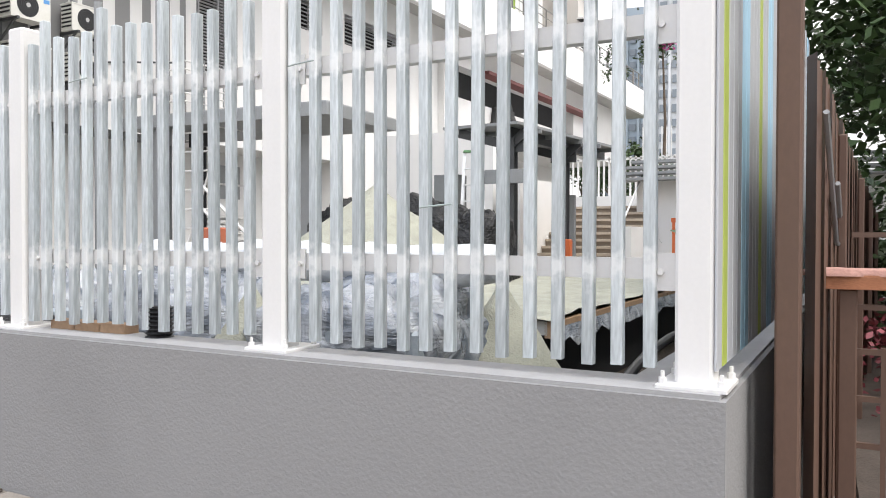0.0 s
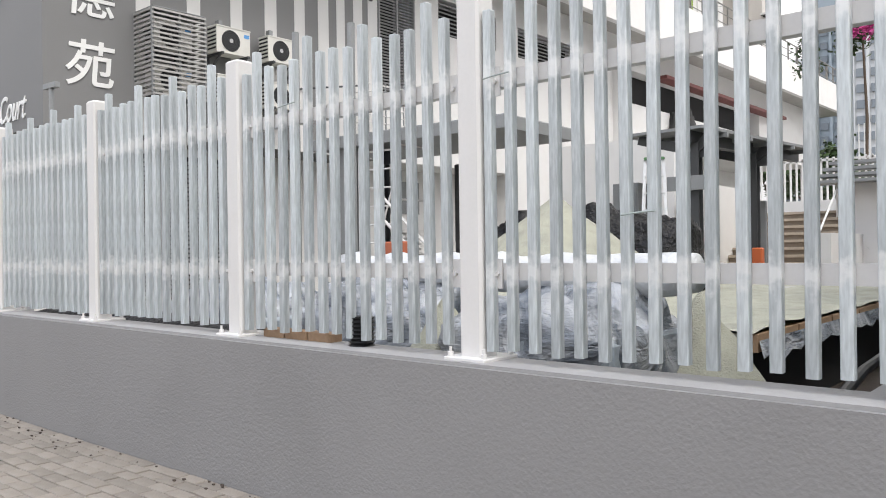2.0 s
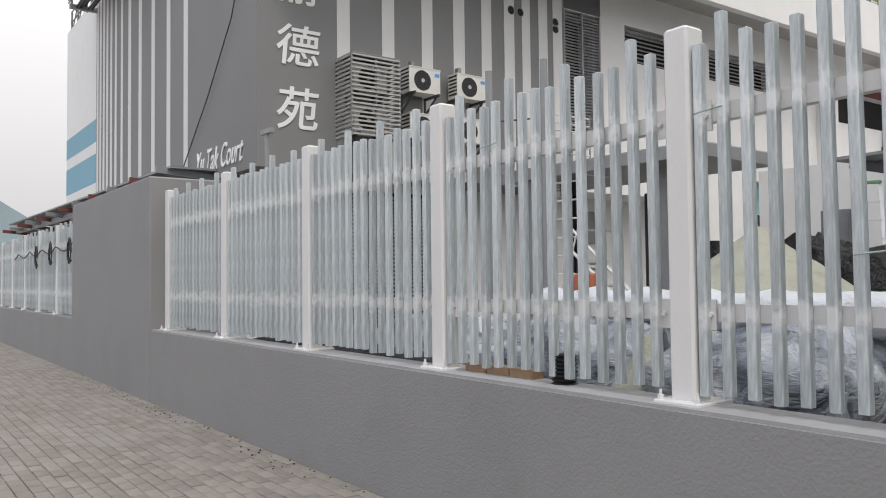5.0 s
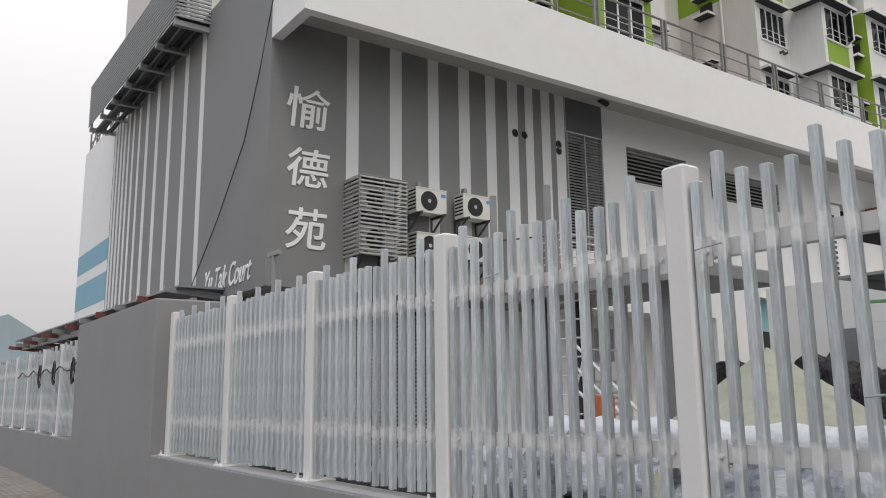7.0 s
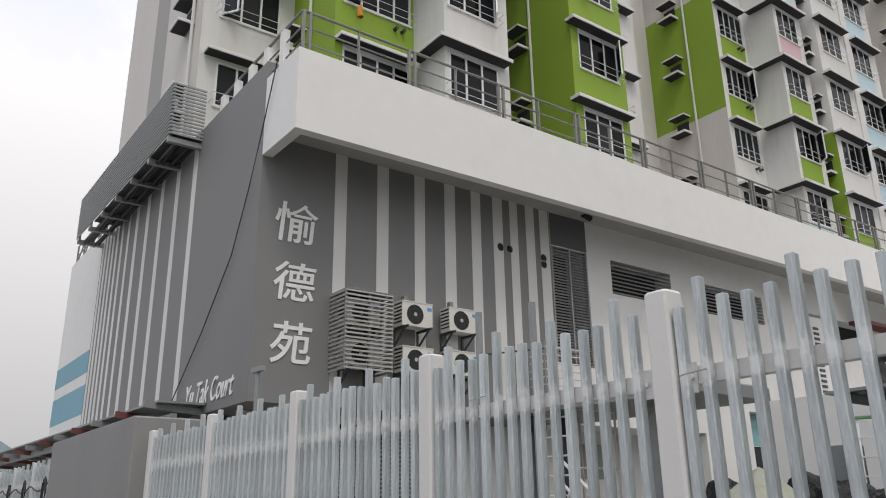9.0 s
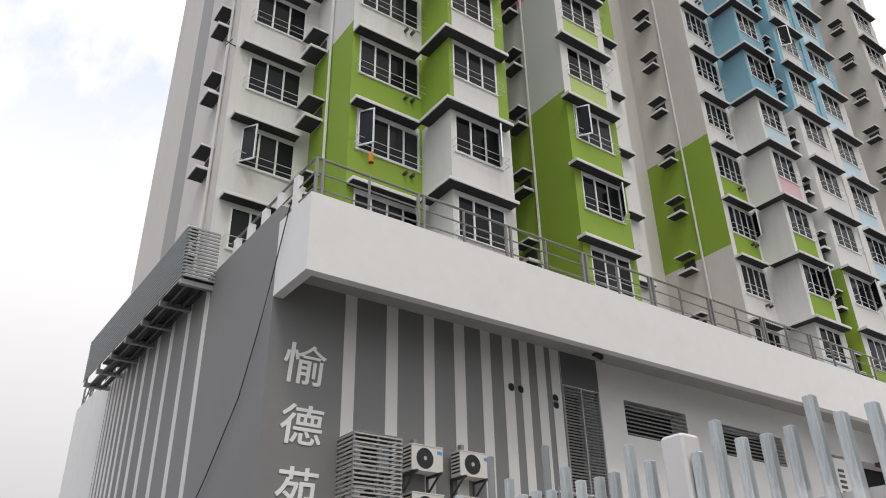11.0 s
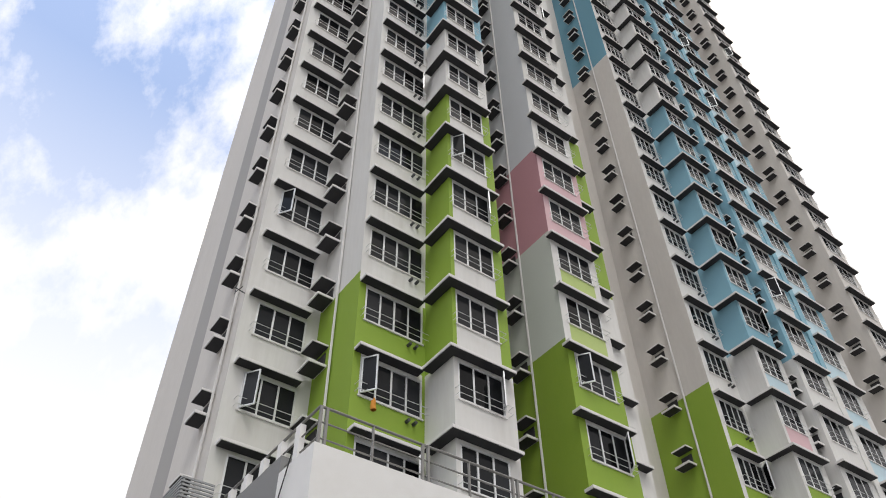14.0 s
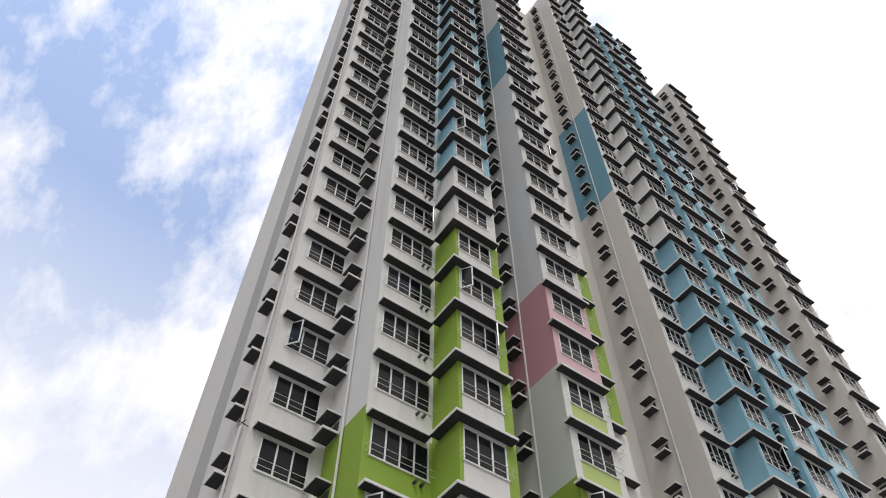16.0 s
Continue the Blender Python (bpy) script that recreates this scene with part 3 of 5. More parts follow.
# ---- terrace railing ----
rail = thing("terrace_railing", "grey metal three-bar railing on the parapet", "railing", at=BLD)
RT = ZP + 0.85
for z in (ZP + 0.18, ZP + 0.52, RT):
    r = 0.028 if z == RT else 0.018
    put("bar", MB().tube([(XP - 0.12, YB + 0.1, z), (XP - 0.12, Y_END, z)], r, 8), RAILG, rail)
    put("bar", MB().tube([(XP - 0.12, YB + 0.1, z), (-14.9, YB + 0.1, z)], r, 8), RAILG, rail)
pm = MB()
pm.box(-0.03, 0.03, -0.012, 0.012, 0, 0.86)
pm = pm.data("post", RAILG)
pm2 = MB()
pm2.box(-0.03, 0.03, -0.025, 0.025, 0, 0.86)
pm2 = pm2.data("post", RAILG)
y = YB + 0.12
i = 0
while y < Y_END:
    for dy in ((0, 0.13) if i % 2 == 0 else (0,)):
        o = put("post", pm2 if i % 2 == 0 else pm, None, rail)
        o.matrix_basis = Matrix.Translation((XP - 0.12, y + dy, ZP))
    y += 1.15
    i += 1
for i in range(5):
    o = put("bracket", MB().box(-0.09, 0.09, -0.06, 0.06, -0.05, 0.8).data("bracket", WHITE), None, rail)
    o.matrix_basis = Matrix.Translation((-11.5 - 0.75 * i, YB + 0.1, ZP))

# ---- louvred plant screen on the side wall ----
scr = thing("louvre_screen", "grey metal louvre screen box hung on the side wall", "screen", at=BLD)
SX0, SX1, SY0, SZ0, SZ1 = -23.95, -15.42, 2.25, 9.6, 10.9
lon = MB().box(SX0, SX1, -0.015, 0.015, -0.022, 0.022).data("slat", STEELM)
sho = MB().box(-0.015, 0.015, SY0, 3.0, -0.022, 0.022).data("slat", STEELM)
for i in range(15):
    z = SZ0 + 0.05 + i * (SZ1 - SZ0 - 0.08) / 14
    o = put("slat", lon, None, scr)
    o.matrix_basis = Matrix.Translation((0, SY0, z))
    o = put("slat", sho, None, scr)
    o.matrix_basis = Matrix.Translation((SX1, 0, z))
for i in range(7):
    x = SX1 - 0.1 - i * 1.38
    b = MB()
    b.box(x - 0.06, x + 0.06, SY0, 3.0, SZ0 - 0.14, SZ0 - 0.02)
    b.box(x - 0.03, x + 0.03, SY0 + 0.03, SY0 + 0.08, SZ0, SZ1)
    put("support", b, STEELM, scr)
put("tray", MB().box(SX0 + 1.9, SX1 - 0.03, SY0 + 0.05, 2.985, SZ0 + 0.02, SZ0 + 0.06), STEELD, scr, "dark steel tray carrying pipework")
pp = MB()
for i in range(5):
    pp.tube([(SX0, 2.45 + 0.1 * i, 9.5 + 0.05 * (i % 3)), (-15.6, 2.45 + 0.1 * i, 9.5 + 0.05 * (i % 3))], 0.04, 6)
put("pipework", pp, BLACK, scr)


er = thing("roof_edge_rail", "thin grey tubular rail on the end wall roof", "railing", at=BLD)
for z in (10.35, 10.7):
    put("bar", MB().tube([(-24.0, YB + 0.1, z), (-28.1, YB + 0.1, z)], 0.025, 6), RAILG, er)
for i in range(5):
    x = -24.1 - 0.98 * i
    put("post", MB().tube([(x, YB + 0.1, 10.0), (x, YB + 0.1, 10.7)], 0.03, 6), RAILG, er)
    if i < 4:
        put("brace", MB().tube([(x, YB + 0.1, 10.68), (x - 0.96, YB + 0.1, 10.03)], 0.02, 6), RAILG, er)

# ---- writing ----
def sign_text(text, size, material, m, name, label, lean=0.0, bold=0.0, fill=None):
    c = bpy.data.curves.new(name, "FONT")
    c.body, c.size, c.extrude, c.align_x, c.shear, c.offset = text, size, 0.008, "LEFT", lean, bold
    tmp = bpy.data.objects.new("tmp", c)
    me = bpy.data.meshes.new_from_object(tmp)
    bpy.data.objects.remove(tmp)
    me.materials.clear()
    me.materials.append(material)
    if fill:
        xs, ys = [v.co.x for v in me.vertices], [v.co.y for v in me.vertices]
        x0, y0, sx, sy = min(xs), min(ys), fill[0] / (max(xs) - min(xs)), fill[1] / (max(ys) - min(ys))
        for v in me.vertices:
            v.co.x, v.co.y = (v.co.x - x0) * sx, (v.co.y - y0) * sy
    ob = new(name, me)
    ob.matrix_basis = m
    return tagged(ob, label, "sign")


SIGNW = mat("sign_white", (0.80, 0.80, 0.79), 0.6, spots=0.03)
for ch, y0, z0, w, h in (("\u6109", 3.31, 6.40, 0.87, 0.77), ("\u5fb7", 3.34, 5.31, 0.84, 0.72), ("\u82d1", 3.34, 4.18, 0.80, 0.75)):
    sign_text(ch, 0.95, SIGNW, BLD @ pose(XW + 0.012, y0, z0, 90, 0, 90), "sign_character", "white brush-written estate name character on grey wall", lean=0.08, bold=0.008, fill=(w, h))
sign_text("Yu Tak Court", 0.46, SIGNW, BLD @ pose(-15.02, YB - 0.012, 3.68, 90, 0, 0), "sign_script", "white slanted estate name lettering on grey wall", lean=0.4, bold=0.002, fill=(2.42, 0.44))

# ---- apartment tower ----
TOWER = pose(-13.35, 8.45, 0, 0, 0, -3.0)
Z0, ST = 19.04, 2.75
BREAK = 0.37                                # paint on the piers changes this far above the canopies
K0, K1 = -3, 28
tower = thing("apartment_tower", "tall white, green, pink and blue apartment tower with bay windows", "building", at=TOWER)
TM = [TOWERW, TOWERB, GREEN, SAGE, PINK, BLUE, TEAL, HAZEB, BLUEL, PINKL, TOWERG, LIME]
W_, B_, G_, S_, P_, BL_, T_, H_, LB_, LP_, DG_, LM_ = range(12)


def zc(k):
    return Z0 + ST * k


def col_w2(k):
    return G_ if k <= 0 else W_


def col_s3(k):
    return W_ if k < 0 else G_ if k <= 4 else W_ if k <= 6 else BL_


def col_w3(k):
    return W_


def col_w4side(k):
    return G_ if k <= 0 else S_ if k <= 2 else P_ if k <= 4 else H_ if k <= 13 else T_ if k <= 17 else H_


def col_w4(k):
    return G_ if k <= 0 else LM_ if k <= 2 else LP_ if k <= 4 else W_


def col_w5side(k):
    return B_ if k < 0 else G_ if k <= 1 else B_ if k <= 11 else T_ if k <= 16 else B_


def col_w5(k):
    return G_ if k in (0, 1) else W_


def col_s6(k):
    return W_ if k <= 2 else BL_ if k <= 9 else W_


def col_w6(k):
    return (G_, LP_, LB_, G_)[k % 4] if k <= 2 else BL_ if k <= 9 else W_


def col_w8(k):
    return LB_


def pane_mesh(w, h):
    return MB().box(-0.006, 0.006, 0, w, 0, h).data("pane", GLASS)


def window_kit(width, n, h=1.34):
    """Frame with mullions and a guard rail; panes come apart from it."""
    fr = MB()
    t = 0.06
    for x in (-0.03, 0.03):
        fr.v += [(x, 0, 0), (x, width, 0), (x, width, h), (x, 0, h), (x, t, t), (x, width - t, t), (x, width - t, h - t), (x, t, h - t)]
    for k in range(4):
        a, b = k, (k + 1) % 4
        fr.f += [(8 + a, 8 + b, 12 + b, 12 + a), (b, a, 4 + a, 4 + b), (a, b, 8 + b, 8 + a), (4 + b, 4 + a, 12 + a, 12 + b)]
        fr.m += [0] * 4
    mu = MB().box(-0.03, 0.03, 0, t, t, h - t).data("mullion", ALU)
    sl = MB().box(-0.02, 0.045, -0.03, width + 0.03, -0.05, 0)
    gr = MB()
    for z in (0.06, 0.30):
        gr.tube([(0.0, -0.12, z), (0.20, -0.12, z), (0.20, width + 0.12, z), (0.0, width + 0.12, z)], 0.013, 4)
    pw = (width - t) / n - t
    return fr.data("window", ALU), sl.data("sill", CANOPY), gr.data("guard_rail", ALU), pane_mesh(pw, h - 2 * t), n, t, mu


def casement_mesh(w, h):
    c = MB()
    t = 0.045
    c.box(-0.02, 0.02, 0, t, 0, h).box(-0.02, 0.02, w - t, w, 0, h).box(-0.02, 0.02, t, w - t, 0, t).box(-0.02, 0.02, t, w - t, h - t, h)
    c.box(-0.005, 0.005, t, w - t, t, h - t, 1)
    return c.data("casement", [ALU, GLASS])


CASE = casement_mesh(0.5, 1.22)
trng = random.Random(11)


def add_window(u, v, width, k, kit):
    fr, sl, gr, pn, n, t, mu = kit
    z = zc(k) - 1.56
    w = put("window", fr, None, tower)
    w.matrix_basis = Matrix.Translation((u - 0.035, v, z))
    put("sill", sl, None, w).matrix_basis = Matrix.Translation((0.035, 0, 0))
    put("guard_rail", gr, None, w).matrix_basis = Matrix.Translation((0.035, 0, 0))
    for i in range(1, n):
        put("mullion", mu, None, w).matrix_basis = Matrix.Translation((0, (width - t) * i / n, 0))
    for i in range(n):
        p = put("pane", pn, None, w)
        p.matrix_basis = pose(0, (width - t) * i / n + t, t, 0, trng.uniform(-0.6, 0.6), trng.uniform(-0.8, 0.8))
    if trng.random() < 0.12 or (k == -1 and trng.random() < 0.7):
        i = trng.choice((0, n - 1))
        c = put("casement", CASE, None, w)
        c.matrix_basis = pose(0.06, 0.05 if i == 0 else width - 0.05, 0.06, 0, 0, -55 if i == 0 else 235)


def hole_wall(m, u, v0, v1, k, hole, c, c2=None):
    """One storey of a wall facing out, with its window opening."""
    a, b = zc(k) - ST, zc(k)
    h0, h1 = b - 1.56, b - 0.22
    w0, w1 = hole
    c2 = c if c2 is None else c2
    m.quad((u, w0, a), (u, w1, a), (u, w1, h0), (u, w0, h0), c2)
    m.quad((u, w0, h1), (u, w1, h1), (u, w1, b), (u, w0, b), W_)
    m.quad((u, v0, a), (u, w0, a), (u, w0, b), (u, v0, b), c)
    m.quad((u, w1, a), (u, v1, a), (u, v1, b), (u, w1, b), c)
    d = u - 0.22
    m.quad((u, w0, h0), (u, w1, h0), (d, w1, h0), (d, w0, h0), W_)
    m.quad((u, w1, h1), (u, w0, h1), (d, w0, h1), (d, w1, h1), W_)
    m.quad((u, w0, h1), (u, w0, h0), (d, w0, h0), (d, w0, h1), W_)
    m.quad((u, w1, h0), (u, w1, h1), (d, w1, h1), (d, w1, h0), W_)


PJ = 0.36                                   # how far the window canopies stand out
# face, from, to, window from, width, panes, colour of piers, colour under the sill, canopy from, canopy to, top storey
COLS = [
    (-4.30, -4.87, -2.20, -4.38, 1.75, 3, lambda k: W_, lambda k: W_, -4.75, -2.65, K1),
    (-1.75, -2.20, 0.30, -1.95, 2.15, 4, lambda k: G_ if k <= 0 else W_, col_w2, -2.19, 0.05, K1),
    (-0.30, 0.30, 2.55, 0.45, 1.70, 3, lambda k: col_s3(k), lambda k: G_ if k == 99 else W_, 0.0, 2.40, K1),
    (-0.50, 5.38, 7.80, 5.70, 1.78, 3, lambda k: G_ if k <= 0 else W_ if k > 4 or k < 3 else LP_, col_w4, 5.18, 7.71, K1),
    (-1.75, 7.80, 10.10, 8.1, 1.25, 2, lambda k: G_ if 2 < k < 7 else W_, lambda k: W_, 7.9, 9.83, K1),
    (-1.57, 15.18, 17.30, 15.45, 1.7, 4, lambda k: W_, col_w5, 15.2, 17.0, K1),
    (-0.17, 17.30, 19.40, 17.5, 1.55, 3, lambda k: BL_ if 2 < k <= 9 else W_, col_w6, 17.0, 19.35, K1),
    (0.25, 19.80, 22.40, 20.15, 1.7, 3, lambda k: BL_ if k > 2 else W_, lambda k: W_ if k > -2 else G_, 19.7, 22.15, 25),
    (0.25, 22.40, 25.10, 22.85, 1.7, 3, lambda k: BL_ if k > 3 else W_, lambda k: LB_, 22.72, 25.0, 25),
    (-0.20, 31.55, 34.25, 31.95, 1.8, 3, lambda k: B_, lambda k: B_, 31.35, 34.15, 25),
]
# faces towards the street: depth v, from u, to u, colour, top storey
SIDES = [
    (-4.87, -12.10, -9.00, lambda k: B_, K1, 0.0),
    (-4.87, -9.00, -7.60, lambda k: DG_, K1, 0.0),
    (-4.87, -7.60, -4.30, lambda k: B_, K1, 0.0),
    (-2.20, -4.30, -2.90, lambda k: G_ if k <= 0 else W_, K1, BREAK),
    (-2.20, -2.90, -1.75, lambda k: G_ if k <= 0 else W_, K1, BREAK),
    (0.30, -1.75, -0.30, col_s3, K1, 0.0),
    (5.38, -5.00, -2.60, col_w4side, K1, BREAK),
    (5.38, -2.60, -0.50, col_w4side, K1, BREAK),
    (15.18, -6.00, -3.70, col_w5side, K1, BREAK + 0.15),
    (15.18, -3.70, -1.57, col_w5side, K1, BREAK + 0.15),
    (17.30, -1.57, -0.17, col_s6, K1, 0.0),
    (19.80, -0.80, 0.25, lambda k: BL_ if k > 2 else W_ if k > -1 else G_, 25, 0.0),
    (31.55, -5.00, -0.20, lambda k: B_, 25, 0.0),
]
KITS = {}
for u, v0, v1, wv, ww, n, cp_, cs_, ca, cb, kt in COLS:
    wall = MB()
    for k in range(K0, kt + 1):
        hole_wall(wall, u, v0, v1, k, (wv, wv + ww), cp_(k), cs_(k))
    put("wall", wall, TM, tower)
    kit = KITS.setdefault((ww, n), window_kit(ww, n))
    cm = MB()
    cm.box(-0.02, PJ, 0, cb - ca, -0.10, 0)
    # Shade beneath the canopy is put into this dark underside sheet.
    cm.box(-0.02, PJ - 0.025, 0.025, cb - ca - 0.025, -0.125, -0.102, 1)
    cm = cm.data("canopy", [CANOPY, SHADED])
    for k in range(K0, kt + 1):
        add_window(u, wv, ww, k, kit)
        put("canopy", cm, None, tower).matrix_basis = Matrix.Translation((u, ca, zc(k)))
for v, u0, u1, cf, kt, up in SIDES:
    wall = MB()
    for k in range(K0, kt + 1):
        a, b = zc(k) - ST + (up if k > K0 else 0.0), zc(k) + up
        wall.quad((u0, v, a), (u1, v, a), (u1, v, b), (u0, v, b), cf(k))
    put("wall", wall, TM, tower)
put("pilaster", MB().box(0.25, 0.31, 22.22, 22.66, zc(2), zc(25) + 0.4), BLUE, tower, "blue painted pilaster")
put("pilaster", MB().box(0.25, 0.31, 22.22, 22.66, zc(K0) - ST, zc(2)), TOWERW, tower, "white painted pilaster")
# canopies that turn the inner corners of the bays
for v, u0, u1, kt in ((0.30, -1.75, 0.0, K1), (17.30, -1.57, 0.13, K1)):
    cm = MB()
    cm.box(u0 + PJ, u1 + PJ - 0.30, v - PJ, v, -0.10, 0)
    # Same shade sheet painted under the corner canopies.
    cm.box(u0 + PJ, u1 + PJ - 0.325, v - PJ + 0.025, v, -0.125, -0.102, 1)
    cm = cm.data("canopy", [CANOPY, SHADED])
    for k in range(K0, kt + 1):
        put("canopy", cm, None, tower).matrix_basis = Matrix.Translation((0, 0, zc(k) - 0.004))
put("parapet", MB().box(-4.9, -0.20, 31.56, 34.24, zc(25), zc(25) + 1.1), TOWERB, tower, "plain roof parapet")
# returns that nobody can see straight on, roof slabs and core
ZR, ZG = zc(K1) + 1.0, zc(K0) - ST
put("wall", MB().quad((-12.1, -4.87, ZG), (-12.1, 30, ZG), (-12.1, 30, ZR), (-12.1, -4.87, ZR), B_), TM, tower)
put("core", MB().box(-12.0, -5.0, -4.77, 33.7, ZG, ZR - 1.0), TOWERB, tower, "plain inner block of the tower")
for u0, u1, v0, v1, k in ((-5, -4.62, -4.77, -2.3, K1), (-5, -2.0, -2.1, 2.5, K1), (-5, -0.56, 0.4, 2.5, K1), (-6, -0.78, 5.5, 7.75, K1), (-6, -2.02, 7.7, 10.05, K1),
                      (-6, -1.84, 15.3, 17.4, K1), (-6, -0.44, 17.4, 19.35, K1), (-6, -0.02, 19.9, 25.05, 25), (-6, -0.46, 31.65, 34.2, 25)):
    put("core", MB().box(u0, u1, v0, v1, ZG, zc(k) + 0.9), TOWERW, tower, "plain inner block of the tower")


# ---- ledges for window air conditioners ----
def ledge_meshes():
    # Dark slot paints shade under hood and ledge and in the opening.
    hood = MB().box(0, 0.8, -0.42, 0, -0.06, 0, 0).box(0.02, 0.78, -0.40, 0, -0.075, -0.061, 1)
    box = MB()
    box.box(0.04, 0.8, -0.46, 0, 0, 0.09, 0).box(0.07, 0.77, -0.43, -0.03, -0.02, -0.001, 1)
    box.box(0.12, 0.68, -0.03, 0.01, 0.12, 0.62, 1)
    return hood.data("hood", [CANOPY, SHADED]), box.data("ledge", [CANOPY, SHADED])


HOOD, LEDGE = ledge_meshes()
for v, u, kt, off, deep in ((-4.87, -5.75, K1, 0.7, 1.0), (-2.20, -4.2, K1, 1.5, 1.35), (5.38, -3.2, K1, 1.85, 1.1), (15.18, -4.05, K1, 1.8, 1.1), (19.80, -0.75, 25, 0.9, 1.0), (31.55, -1.6, 25, 0.8, 1.25)):
    for k in range(K0, kt + 1):
        b = put("ac_ledge", LEDGE, None, tower)
        b.matrix_basis = Matrix.Translation((u, v, zc(k) - off - 0.95)) @ Matrix.Diagonal((1.0, deep, 1.0, 1.0))
        put("hood", HOOD, None, b).matrix_basis = Matrix.Translation((0, 0, 0.85))
for v, u in ((-4.87, -4.92), (-2.20, -3.08), (5.38, -2.25), (15.18, -2.95)):
    put("drain_pipe", MB().tube([(u, v - 0.07, ZG), (u, v - 0.07, ZR - 3)], 0.045, 6), TOWERW, tower)


# ---- air conditioners on the striped wall ----
def ring(m, cx, y, z, r0, r1, x0, x1, slot, n=18):
    """Flat ring standing in the plane x."""
    for i in range(n):
        a, b = 2 * math.pi * i / n, 2 * math.pi * (i + 1) / n
        p = [(y + r * math.cos(t), z + r * math.sin(t)) for r, t in ((r0, a), (r1, a), (r1, b), (r0, b))]
        m.quad(*[(x1, *q) for q in p], slot)


def ac_unit(y, z, label, w=0.70, h=0.46):
    t = thing("air_conditioner", label, "air conditioner", "outdoor units on the striped wall", BLD @ pose(XW + 0.12, y, z))
    b = MB()
    b.box(0, 0.30, 0, w, 0, h)
    b.box(-0.01, 0.31, -0.01, w + 0.01, h, h + 0.02)
    put("casing", b, ACW, t)
    f = MB()
    cy, cz, r = w * 0.42, h * 0.5, h * 0.42
    ring(f, 0, cy, cz, 0.0, r, 0, 0.304, 0)
    put("fan_opening", f, DARK, t)
    gr = MB()
    for k in range(1, 7):
        ring(gr, 0, cy, cz, r * k / 6.5 - 0.004, r * k / 6.5 + 0.004, 0, 0.309, 0)
    put("fan_guard", gr, STEELD, t)
    hb = MB()
    ring(hb, 0, cy, cz, 0, r * 0.2, 0, 0.318, 0)
    put("hub", hb, mat_hub, t)
    s = MB()
    for k in range(6):
        s.box(0.02, 0.28, -0.006, 0.0, 0.06 + k * 0.07, 0.09 + k * 0.07)
    put("side_vents", s, DARK, t)
    lb = MB().box(0.30, 0.305, w * 0.82, w * 0.97, h * 0.72, h * 0.86)
    put("sticker", lb, mat_sticker, t, "small blue sticker")
    for yy in (0.08, w - 0.08):
        br = MB()
        br.box(-0.12, 0.38, yy - 0.02, yy + 0.02, -0.045, 0)
        br.bar((-0.1, yy, -0.33), (0.3, yy, -0.03), 0.03, 0.03)
        br.box(-0.12, -0.09, yy - 0.02, yy + 0.02, -0.36, 0.0)
        put("bracket", br, STEELD, t)
    return t


mat_hub = mat("hub_grey", (0.45, 0.45, 0.45), 0.5)
mat_sticker = mat("blue_sticker", (0.10, 0.30, 0.62), 0.5)
for y, z in ((5.80, 5.06), (6.91, 5.08), (5.81, 4.19), (6.91, 4.22)):
    ac_unit(y, z, "off-white outdoor air conditioner on wall brackets")
CY0, CY1, CZ0, CZ1, CX = 4.49, 5.46, 4.08, 5.53, XW + 0.62
for z in (CZ0 + 0.1, CZ0 + 0.85):
    ac_unit(CY0 + 0.12, z, "outdoor air conditioner behind a louvred metal cage")
cage = thing("air_conditioner_cage", "grey slatted metal cage round two outdoor units", "cage", at=BLD)
CAGEM = mat("cage_grey_metal", (0.40, 0.395, 0.385), 0.5, 0.2, spots=0.12, scale=8)
la = MB().box(CX - 0.015, CX + 0.015, CY0, CY1, -0.016, 0.016).data("slat", CAGEM)
lb_ = MB().box(XW, CX, -0.012, 0.012, -0.019, 0.019).data("slat", CAGEM)
for i in range(19):
    z = CZ0 + 0.03 + i * (CZ1 - CZ0 - 0.06) / 18
    put("slat", la, None, cage).matrix_basis = Matrix.Translation((0, 0, z))
    for yy in (CY0, CY1):
        put("slat", lb_, None, cage).matrix_basis = Matrix.Translation((0, yy, z))
for yy in (CY0, (CY0 + CY1) / 2, CY1):
    put("upright", MB().box(CX - 0.05, CX - 0.015, yy - 0.02, yy + 0.02, CZ0, CZ1), STEELM, cage)
put("top_plate", MB().box(XW, CX, CY0, CY1, CZ1, CZ1 + 0.015), STEELM, cage)

for y, z in ((4.98, 5.62), (6.08, 5.62), (7.2, 5.66), (6.62, 5.42)):
    b = MB().box(XW, XW + 0.12, y - 0.04, y + 0.04, z, z + 0.1).tube([(XW + 0.06, y, z - 0.05), (XW + 0.12, y, z + 0.02)], 0.015, 6)
    put("cable_bracket", b, STEELM, at=BLD, label="small grey metal bracket on the striped wall", category="bracket", group="wall brackets")
for y, z in ((8.66, 7.24), (8.92, 7.24), (9.95, 7.21), (9.95, 7.06)):
    v = MB()
    ring(v, 0, y, z, 0, 0.085, 0, XW + 0.014, 0)
    ring(v, 0, y, z, 0.085, 0.1, 0, XW + 0.018, 1)
    put("vent_hole", v, [DARK, STEELM], at=BLD, label="round black vent hole in the striped wall", category="vent", group="wall vents")
for y in (6.22, 9.3, 11.7, 16.35, 21.0):
    put("ceiling_box", MB().box(XW + 0.2, XW + 0.5, y - 0.25, y + 0.25, ZC - 0.35, ZC - 0.05), STEELD, at=BLD, label="small dark fitting under the soffit", category="fitting", group="soffit fittings")
sp = thing("spotlight", "black spotlight under the soffit", "lamp", at=BLD @ pose(XW + 0.35, 11.0, 8.40))
put("head", MB().tube([(0, 0, 0), (0, 0.25, -0.06)], 0.07, 10), BLACK, sp)
